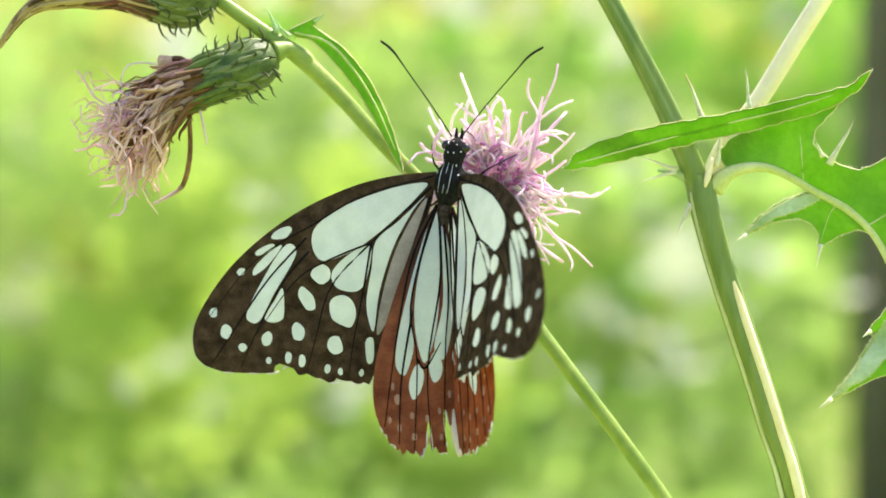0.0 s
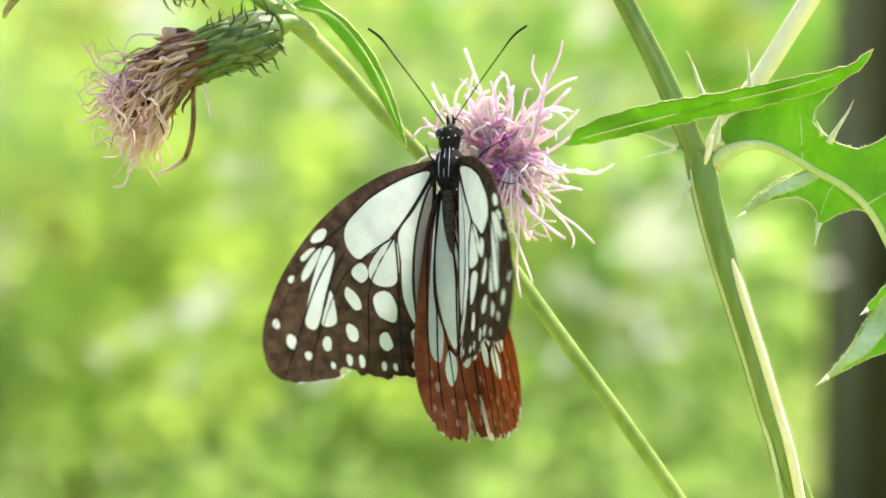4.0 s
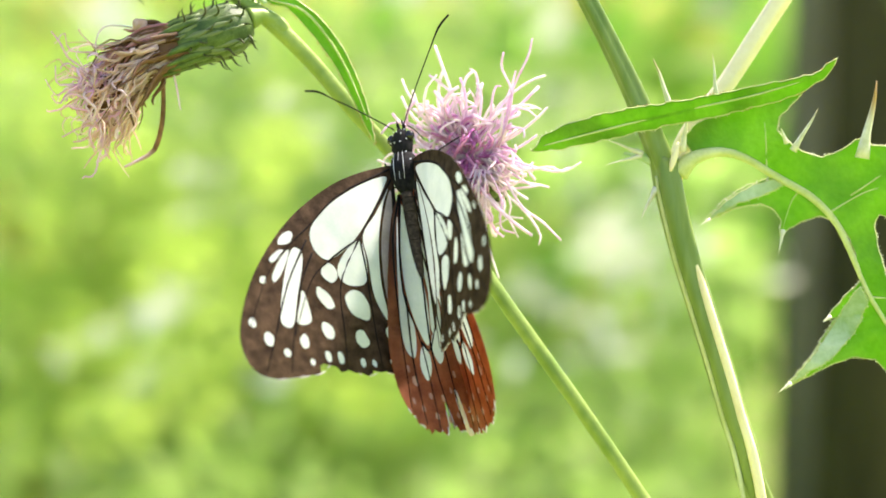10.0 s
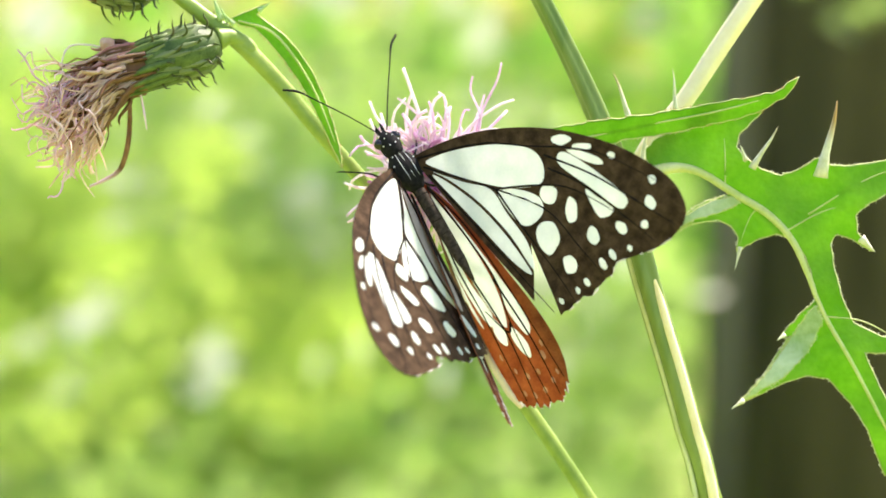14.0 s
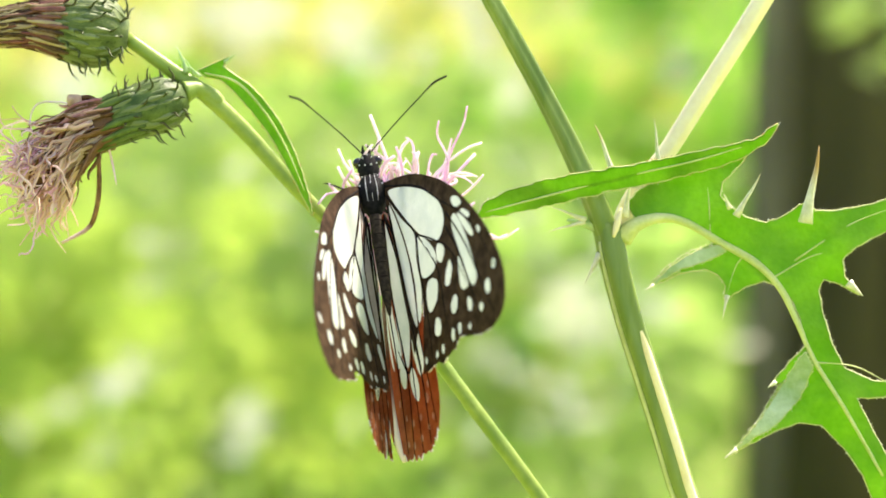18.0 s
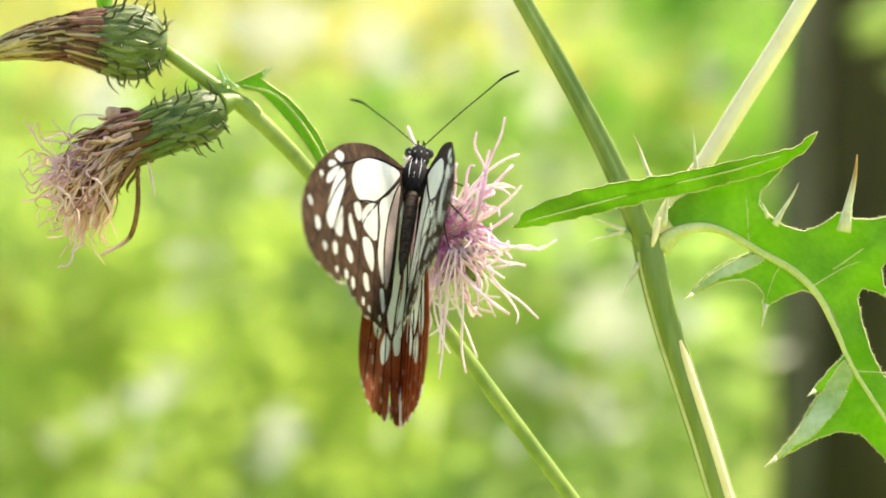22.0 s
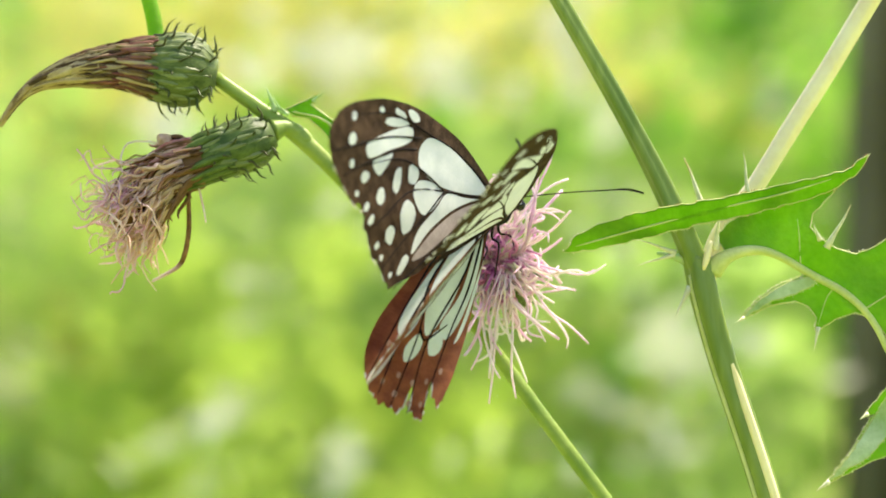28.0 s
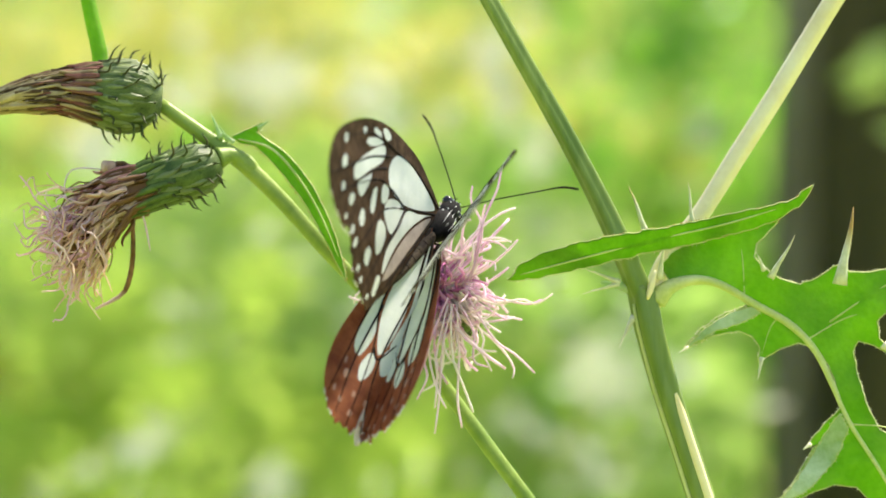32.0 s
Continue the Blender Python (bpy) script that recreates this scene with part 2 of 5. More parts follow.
def tube(pts, radii, n=12, sides=8, ridges=0, ridge=0.0, smooth_line=True):
    """A round or ridged stalk through pts; radii are spread evenly along it."""
    line = curve_through(pts, n) if smooth_line else [np.array(q, float) for q in pts]
    n = len(line)
    rr = np.interp(np.linspace(0, 1, n), np.linspace(0, 1, len(radii)), radii)
    vs, fs = [], []
    side = None
    for i, c in enumerate(line):
        d = line[min(i + 1, n - 1)] - line[max(i - 1, 0)]
        d = d / (np.linalg.norm(d) + 1e-12)
        if side is None:
            side = np.cross(d, (0.31, 0.9, 0.2))
        side = side - d * np.dot(side, d)
        side = side / (np.linalg.norm(side) + 1e-12)
        up = np.cross(d, side)
        for k in range(sides):
            a = 2 * math.pi * k / sides
            r = rr[i] * (1 + ridge * math.cos(ridges * a))
            vs.append(c + r * (math.cos(a) * side + math.sin(a) * up))
    for i in range(n - 1):
        for k in range(sides):
            q = (k + 1) % sides
            fs.append((i * sides + k, i * sides + q, (i + 1) * sides + q, (i + 1) * sides + k))
    fs.append(tuple(range(sides))[::-1])
    fs.append(tuple(range((n - 1) * sides, n * sides)))
    return vs, fs


def joined(shapes):
    vs, fs = [], []
    for v, f in shapes:
        o = len(vs)
        vs += list(v)
        fs += [tuple(i + o for i in q) for q in f]
    return vs, fs


def moved(shape, m):
    return [tuple(m @ Vector(v)) for v in shape[0]], shape[1]


def egg(axis_from, axis_to, profile, sides=16, rough=0.0, seed=0):
    """A body turned round a line, with radii given along it."""
    a, b = np.array(axis_from, float), np.array(axis_to, float)
    rnd = random.Random(seed)
    v, f = tube([a, (a + b) / 2, b], [1.0], 2 * len(profile) - 1, sides)
    n = 2 * len(profile) - 1
    rr = np.interp(np.linspace(0, 1, n), np.linspace(0, 1, len(profile)), profile)
    out = []
    for i in range(n):
        c = sum(np.array(v[i * sides + k]) for k in range(sides)) / sides
        for k in range(sides):
            out.append(c + (np.array(v[i * sides + k]) - c) * rr[i] * (1 + rough * rnd.uniform(-1, 1)))
    return out, f


def sheet(outline, patches, lift, thick, step):
    """Cuts a flat outline (mm) into the patches and the rest, bends it by lift(x, y), gives it thickness.
    Returns one shape (metres) for the rest and one for each patch."""
    def counter(p):
        area = sum(p[i - 1][0] * p[i][1] - p[i][0] * p[i - 1][1] for i in range(len(p)))
        return p if area > 0 else p[::-1]
    polys = [counter(p) for p in (outline, *patches)]
    vs, faces = [], []
    for p in polys:
        faces.append(list(range(len(vs), len(vs) + len(p))))
        vs += [Vector(q) for q in p]
    xs, ys = [q[0] for q in outline], [q[1] for q in outline]
    for x in np.arange(min(xs) + step / 2, max(xs), step):
        for y in np.arange(min(ys) + step / 2, max(ys), step):
            vs.append(Vector((x + 0.13 * step * math.sin(y * 3), y)))
    v2, _, f2, _, _, of = delaunay_2d_cdt(vs, [], faces, 1, 1e-5)
    groups = [[] for _ in polys]
    for f, o in zip(f2, of):
        groups[max(o) if o else 0].append(f) if o else None
    out = []
    for g, up in zip(groups, [0.5] + [0.62] * len(patches)):
        used = sorted({i for f in g for i in f})
        idx = {i: k for k, i in enumerate(used)}
        top = [(v2[i].x / 1000, v2[i].y / 1000, (lift(v2[i].x, v2[i].y) + thick * up) / 1000) for i in used]
        low = [(v2[i].x / 1000, v2[i].y / 1000, (lift(v2[i].x, v2[i].y) - thick * up) / 1000) for i in used]
        n = len(used)
        fs = [tuple(idx[i] for i in f) for f in g]
        edges = {(f[k], f[(k + 1) % len(f)]) for f in fs for k in range(len(f))}
        walls = [(b, a, a + n, b + n) for a, b in edges if (b, a) not in edges]
        rim = sorted({i for q in walls for i in q})
        at = {i: 2 * n + k for k, i in enumerate(rim)}
        both = top + low
        out.append((both + [both[i] for i in rim], fs + [tuple(i + n for i in reversed(f)) for f in fs] + [tuple(at[i] for i in q) for q in walls]))
    return out


def loop_through(pts, n):
    """A closed smooth outline."""
    k = len(pts)
    line = curve_through([pts[-1], *pts, pts[0], pts[1]], (k + 2) * n + 1)
    return [tuple(q) for q in line[n:n + k * n]]


def oval(x, y, a, b, tilt=0, n=14):
    c, s = math.cos(radians(tilt)), math.sin(radians(tilt))
    return [(x + a * math.cos(q) * c - b * math.sin(q) * s, y + a * math.cos(q) * s + b * math.sin(q) * c)
            for q in [2 * math.pi * i / n for i in range(n)]]


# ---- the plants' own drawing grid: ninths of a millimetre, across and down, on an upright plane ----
PLANE, EYE_HEIGHT, GRID = 0.49403, 0.8, 1 / 9000.0


def g(x, y, depth=0.0):
    """A point of the plants; depth in mm behind their plane."""
    k = 1 + depth / 494
    return np.array(((x - 784) * GRID * k, PLANE + depth / 1000, EYE_HEIGHT + (441 - y) * GRID * k))


def empty_at(name, p):
    ob = new(name)
    ob.empty_display_size = 0.01
    ob.location = p
    return ob


def bank(y, x=0.0):
    """Height of the ground: level at the flowers, then a bank that rises to the wood, with a hollow round the tree."""
    hollow = max(min(max((0.62 - x) / 0.3, 0), 1), min(max((y - 5) / 3, 0), 1))
    return 0.13 * min(max(y - 1.2, 0), 14) * hollow


def ground():
    n, vs, fs = 80, [], []
    for i in range(n + 1):
        for j in range(n + 1):
            u, w = (i / n * 2 - 1), (j / n * 2 - 1)
            x, y = 300 * u * abs(u) ** 2, 300 * w * abs(w) ** 2
            vs.append((x, y, bank(y, x) + (0.05 * noise.noise((x * 0.7, y * 0.7, 0)) if math.hypot(x, y) > 0.8 else 0.0)))
    fs = [(i * (n + 1) + j, (i + 1) * (n + 1) + j, (i + 1) * (n + 1) + j + 1, i * (n + 1) + j + 1) for i in range(n) for j in range(n)]
    tagged(part("ground", (vs, fs), GROUND), "green weedy ground at the edge of a wood", "ground", kind="structure")


ground()


# ---- main thistle ----
def thistle_spine(parent, base, tip, width, mat=None, label=""):
    """A straight sharp spine, thick at the foot; its own z runs to the tip."""
    base, tip = Vector(base), Vector(tip)
    d = tip - base
    q = Vector((0, 0, 1)).rotation_difference(d.normalized()).to_matrix().to_4x4()
    h = d.length
    shape = tube([(0, 0, -0.0006), (0, 0, h * 0.3), (0.02 * h, 0, h * 0.7), (0, 0, h)], [width, width * 0.55, width * 0.3, width * 0.06], 7, 6)
    return part("spine", shape, mat or SPINE, parent, label, Matrix.Translation(base) @ q)


def leaf_blade(name, parent, outline, lift, mat, label="", foot=(0, 0, 0)):
    """A leaf from its outline on the drawing grid; lift bends it, in mm towards the viewer."""
    pts = [((x - 784) / 9, (441 - y) / 9) for x, y in outline]
    shape = sheet(pts, [], lift, 0.35, 2.2)[0]
    shape = ([(x * (1 - z / 0.494), y * (1 - z / 0.494), z) for x, y, z in shape[0]], shape[1])
    turn = sum(pts[i - 1][0] * pts[i][1] - pts[i][0] * pts[i - 1][1] for i in range(len(pts)))
    m = Matrix(((1, 0, 0, 0), (0, 0, -1, PLANE), (0, 1, 0, EYE_HEIGHT), (0, 0, 0, 1)))
    v, f = moved(shape, m)
    blade = part(name, ([np.array(q) - np.array(foot) for q in v], f), mat, parent, label)
    rim = [m @ Vector((x / 1000 * (1 - lift(x, y) / 494), y / 1000 * (1 - lift(x, y) / 494), lift(x, y) / 1000)) for x, y in pts + pts[:1]]
    part("leaf_margin", tube([np.array(q) - np.array(foot) for q in rim], [0.0002], sides=4, smooth_line=False), RIB, blade)
    rnd, teeth = random.Random(len(rim)), []
    for p, q in zip(rim, rim[1:]):
        for _ in range(2):
            c = p.lerp(q, rnd.random())
            d = (q - p).normalized()
            side = Vector((d.z, rnd.uniform(-0.5, 0.5), -d.x)) * (1 if turn > 0 else -1)
            tip = c + (side + d * rnd.uniform(-0.5, 0.5)) * rnd.uniform(0.0002, 0.0006)
            teeth.append(tube([np.array(c) - np.array(foot), np.array(tip) - np.array(foot)], [0.00016, 0.00003], sides=3, smooth_line=False))
    part("prickle_fringe", joined(teeth), SPINE, blade)
    return blade


def wavy(pts, n=5, amp=1.6, seed=0):
    """Runs along corner points and sets fine teeth on the margin."""
    rnd, out = random.Random(seed), []
    line = []
    for a, b in zip(pts, pts[1:] + pts[:1]):
        k = max(2, int(math.hypot(b[0] - a[0], b[1] - a[1]) / 9))
        for i in range(k):
            line.append((a[0] + (b[0] - a[0]) * i / k, a[1] + (b[1] - a[1]) * i / k, i))
    for i, (x, y, k) in enumerate(line):
        q = amp * rnd.uniform(-1, 1) if k else 0
        out.append((x + q, y + q * 0.6))
    return out


FORK, FOOT = g(1125, 440), g(1420, 7640, 20)


def main_thistle():
    foot = FOOT
    root = empty_at("thistle_plant", foot)
    tagged(root, "tall green thistle with a forked ridged stem and spiny leaves", "thistle")
    P = lambda x, y, d=0: g(x, y, d) - foot
    part("stem", tube([P(1106, 440, 1), P(1120, 508), P(1147, 608), P(1180, 708), P(1213, 808), P(1238, 890), P(1268, 985, 1), P(1330, 1300, 5), P(1380, 2600, 10), P(1420, 5000, 15), P(1420, 7760, 20)],
                      [0.0026, 0.0026, 0.0025, 0.0025, 0.0025, 0.0025, 0.0025, 0.0027, 0.0032, 0.004, 0.005], 72, 24, 4, 0.15), STEM_DARK, root)
    part("branch", tube([P(1112, 470, 1), P(1088, 408), P(1043, 308), P(991, 208), P(935, 108), P(874, 2), P(800, -130, 2)],
                        [0.0023, 0.0022, 0.0020, 0.0018, 0.0017, 0.0016, 0.0016], 34, 24, 4, 0.14), STEM_DARK, root, "upright ridged sage-green branch")
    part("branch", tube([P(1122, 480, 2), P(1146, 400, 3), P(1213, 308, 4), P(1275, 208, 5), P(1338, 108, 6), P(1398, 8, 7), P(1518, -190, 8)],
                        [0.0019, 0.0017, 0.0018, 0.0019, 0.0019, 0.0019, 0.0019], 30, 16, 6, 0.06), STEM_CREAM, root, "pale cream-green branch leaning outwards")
    # cream and pale strips laid on the stem: sunlight on its edges, put into colour
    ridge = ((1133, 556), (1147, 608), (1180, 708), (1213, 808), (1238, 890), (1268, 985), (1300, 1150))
    part("stem_ridge", tube([P(x + 13, y, max(-1.45, 0.2 - 0.9 * k)) for k, (x, y) in enumerate(ridge)], [0.0007, 0.0010, 0.0011, 0.0011, 0.0010], 40, 10), STEM_CREAM, root, "cream strip along the stem, sunlight put into its colour")
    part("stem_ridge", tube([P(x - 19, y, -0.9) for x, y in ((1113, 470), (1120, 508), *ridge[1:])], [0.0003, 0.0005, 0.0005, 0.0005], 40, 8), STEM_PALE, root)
    fork = FORK
    L = lambda x, y, d=0: g(x, y, d) - fork
    # the large blade that hangs from the fork
    def hang(x, y):
        return -0.5 - 0.9 * math.sin((x - 38) * 0.085) + 0.5 * math.sin(x * 0.33 + y * 0.2) + 0.35 * math.sin(x * 0.15 - y * 0.42) - 0.02 * (x - 38)
    blade = wavy([(1138, 400), (1180, 366), (1222, 350), (1290, 333), (1336, 308), (1366, 297), (1342, 330), (1310, 362), (1306, 386), (1322, 404), (1352, 424), (1388, 434), (1422, 420),
                  (1446, 402), (1462, 398), (1476, 412), (1520, 410), (1580, 398), (1640, 372), (1700, 352), (1650, 420), (1590, 452), (1548, 474), (1524, 498), (1528, 528), (1556, 560),
                  (1520, 540), (1492, 532), (1482, 552), (1492, 600), (1508, 648), (1530, 690), (1580, 712), (1640, 716), (1600, 740), (1552, 742), (1580, 800), (1640, 900), (1600, 960),
                  (1566, 880), (1530, 830), (1490, 790), (1450, 786), (1400, 806), (1330, 844), (1372, 792), (1402, 742), (1420, 716), (1400, 722), (1436, 676), (1462, 650), (1452, 606),
                  (1440, 576), (1418, 546), (1386, 536), (1350, 548), (1316, 572), (1318, 546), (1304, 526), (1280, 516), (1236, 524), (1182, 550), (1214, 512), (1258, 484), (1300, 470),
                  (1268, 446), (1228, 432), (1190, 434), (1160, 430)], seed=2)
    leaf = leaf_blade("leaf_blade", root, blade, hang, LEAF, "large green lobed leaf blade with spiny teeth", fork)
    leaf.location = fork - foot
    # the long upper lobe that reaches across the stem
    lobe = wavy([(884, 414), (893, 400), (925, 384), (990, 364), (1060, 349), (1130, 338), (1200, 325), (1270, 309), (1330, 296), (1372, 284), (1408, 258),
                 (1390, 288), (1364, 306), (1334, 324), (1270, 344), (1200, 362), (1120, 378), (1040, 397), (970, 414), (915, 426), (870, 429)], amp=2.6, seed=1)
    part_lobe = leaf_blade("leaf_lobe", leaf, lobe, lambda x, y: 4.4 + 0.03 * (x - 10) + 0.35 * math.sin(x * 0.21) + 0.4 * (y - 2.3 - 0.267 * (x - 11.8)), LEAF, "long narrow green leaf lobe", fork)
    part("leaf_rib", tube([L(890, 420, -4.7), L(1000, 390, -5.0), L(1130, 356, -5.4), L(1260, 326, -5.9), L(1370, 292, -6.2)], [0.00015, 0.00022, 0.00022, 0.0002, 0.0001], 20, 6), RIB, leaf)
    Q = lambda x, y: g(x, y, -hang((x - 784) / 9, (441 - y) / 9) - 0.25) - fork
    part("leaf_rib", tube([L(1134, 462, 1), L(1160, 438, 0), Q(1205, 426), Q(1250, 436), Q(1310, 470), Q(1370, 504), Q(1414, 548), Q(1446, 610), Q(1476, 676), Q(1530, 760), Q(1600, 880)],
                          [0.0022, 0.0014, 0.0009, 0.0008, 0.0008, 0.0008, 0.0007, 0.0006, 0.0005, 0.0004, 0.0003], 50, 8), RIB, leaf, "yellow-green raised midrib")
    for a, b in (((1316, 474), (1200, 540)), ((1400, 532), (1545, 478)), ((1440, 500), (1640, 396)), ((1470, 668), (1350, 826)), ((1350, 492), (1320, 560)), ((1290, 458), (1284, 372)), ((1480, 680), (1620, 722))):
        mid = ((a[0] + b[0]) / 2, (a[1] + b[1]) / 2 - 14)
        part("leaf_vein", tube([Q(*a), Q(*mid), Q(*b)], [0.0002, 0.00013, 0.00005], 12, 5), RIB, leaf)
    # turned lobes: the sky's silvery reflection is partly put into their pale colour
    turned = lambda x, y: hang(x, y) + 0.7
    for k, rim in enumerate((((1187, 547), (1222, 512), (1262, 487), (1304, 474), (1318, 484), (1282, 503), (1240, 515)),
                             ((1336, 838), (1374, 794), (1406, 744), (1440, 690), (1460, 662), (1474, 690), (1452, 742), (1410, 790)))):
        leaf_blade("leaf_lobe", leaf, wavy(list(rim), seed=7 + k), turned, LEAF_PALE, "turned glossy lobe, pale with the sky's sheen put into its colour", fork)
    on_stem = ((1083, 262), (1188, 252), (1008, 410), (1000, 455), (1067, 550), (1146, 352))
    for base, tip, w in (((1118, 352), (1083, 262), 0.0009), ((1196, 322), (1188, 252), 0.0006), ((1390, 284), (1412, 255), 0.0005), ((1376, 290), (1398, 282), 0.0004),
                         ((1459, 428), (1481, 296), 0.0015), ((1338, 418), (1378, 346), 0.0008), ((1322, 404), (1312, 382), 0.0006), ((1186, 548), (1174, 556), 0.0004),
                         ((1320, 568), (1313, 604), 0.0005), ((1336, 838), (1318, 852), 0.0005), ((1404, 718), (1394, 726), 0.0005), ((1540, 542), (1562, 562), 0.001),
                         ((1064, 430), (1008, 410), 0.0007), ((1062, 436), (1000, 455), 0.0006), ((1092, 496), (1067, 550), 0.0007), ((1140, 420), (1146, 352), 0.0008)):
        own, o = (root, foot) if tip in on_stem else (leaf, fork)
        thistle_spine(own, g(*base, -0.5) - o, g(*tip, -1.5) - o, w)
    part("leaf_lobe", tube([P(1100, 452, 1), P(1078, 440, 1), P(1036, 432, 0)], [0.0012, 0.0011, 0.0003], 8, 6), LEAF_PALE, root, "small pale bract behind the stem")
    part("axil", egg(P(1118, 462, -1.5), P(1132, 410, -1), [0.0003, 0.0006, 0.0007, 0.0006, 0.0002], 14, 0.1, 3), STEM_CREAM, root, "whitish woolly leaf axil")
    return leaf


thistle_leaf = main_thistle()


# ---- thistle flower stem, with its three heads ----
PIVOT = g(1000, 930)


def bract_spines(parent, a, b, profile, rows, per_row, length, seed, reach):
    """Overlapping bracts in rings on a head, over the first share of it; each lies flat and ends in a hooked spine."""
    rnd = random.Random(seed)
    a, b = Vector(a), Vector(b)
    ax = (b - a).normalized()
    e1 = ax.orthogonal().normalized()
    e2 = ax.cross(e1)
    L = (b - a).length
    girth = lambda s: float(np.interp(s, np.linspace(0, 1, len(profile)), profile))
    for r in range(rows):
        s = reach * (r + 0.5) / rows
        for k in range(per_row):
            q = 2 * math.pi * (k + 0.5 * (r % 2) + rnd.uniform(-0.2, 0.2)) / per_row
            out = e1 * math.cos(q) + e2 * math.sin(q)
            flat = ax.cross(out)
            s1 = min(max(s + rnd.uniform(-0.03, 0.03), 0.03), 0.97)
            on = lambda u, up: a + ax * (u * L) + out * (girth(u) + up)
            wide, long_ = girth(s1) * 1.9 / per_row * rnd.uniform(0.9, 1.2), 0.36 * rnd.uniform(0.85, 1.2)
            # the scale: keeled, pointed at its tip, pressed to the head
            vs, fs = [], []
            for i, (u, half, up) in enumerate(((1.0, 0.45, -0.0004), (0.7, 0.95, -0.0001), (0.4, 1.0, 0.0001), (0.15, 0.6, 0.0002), (0.0, 0.12, 0.0003))):
                c = on(min(max(s1 + long_ * u, 0.0), 1.0), up)
                vs += [c - flat * wide * half - out * 0.0007, c - flat * wide * half * 0.35, c + out * 0.00022, c + flat * wide * half * 0.35, c + flat * wide * half - out * 0.0007]
                if i:
                    o = 5 * i
                    fs += [(o + m - 5, o + m - 4, o + m + 1, o + m - 0) for m in range(4)]
            part("bract", (vs, fs), BRACT_TIP, parent)
            if (k + r) % 3 == 0 and r > 0:
                continue
            p, l = on(s1, 0.0002), length * rnd.uniform(0.65, 1.25)
            back, side = rnd.uniform(-0.8, 0.0), flat * rnd.uniform(-0.3, 0.3)
            hook = [p + ax * 0.5 * l - out * 0.0004, p, p - ax * 0.12 * l + out * l * 0.3, p + ax * back * 0.45 * l + (out + side * 0.5) * l * 0.62, p + ax * back * l + (out + side) * l * rnd.uniform(0.75, 0.95)]
            part("spine", tube([tuple(h) for h in hook], [0.00034, 0.0003, 0.00024, 0.00017, 0.00003], 10, 5), BRACT_SPINE, parent)


def strand(pts, width, tip=0.6, n=7):
    return tube([tuple(p) for p in pts], [width * 0.7, width, width, width * tip], n, 4)


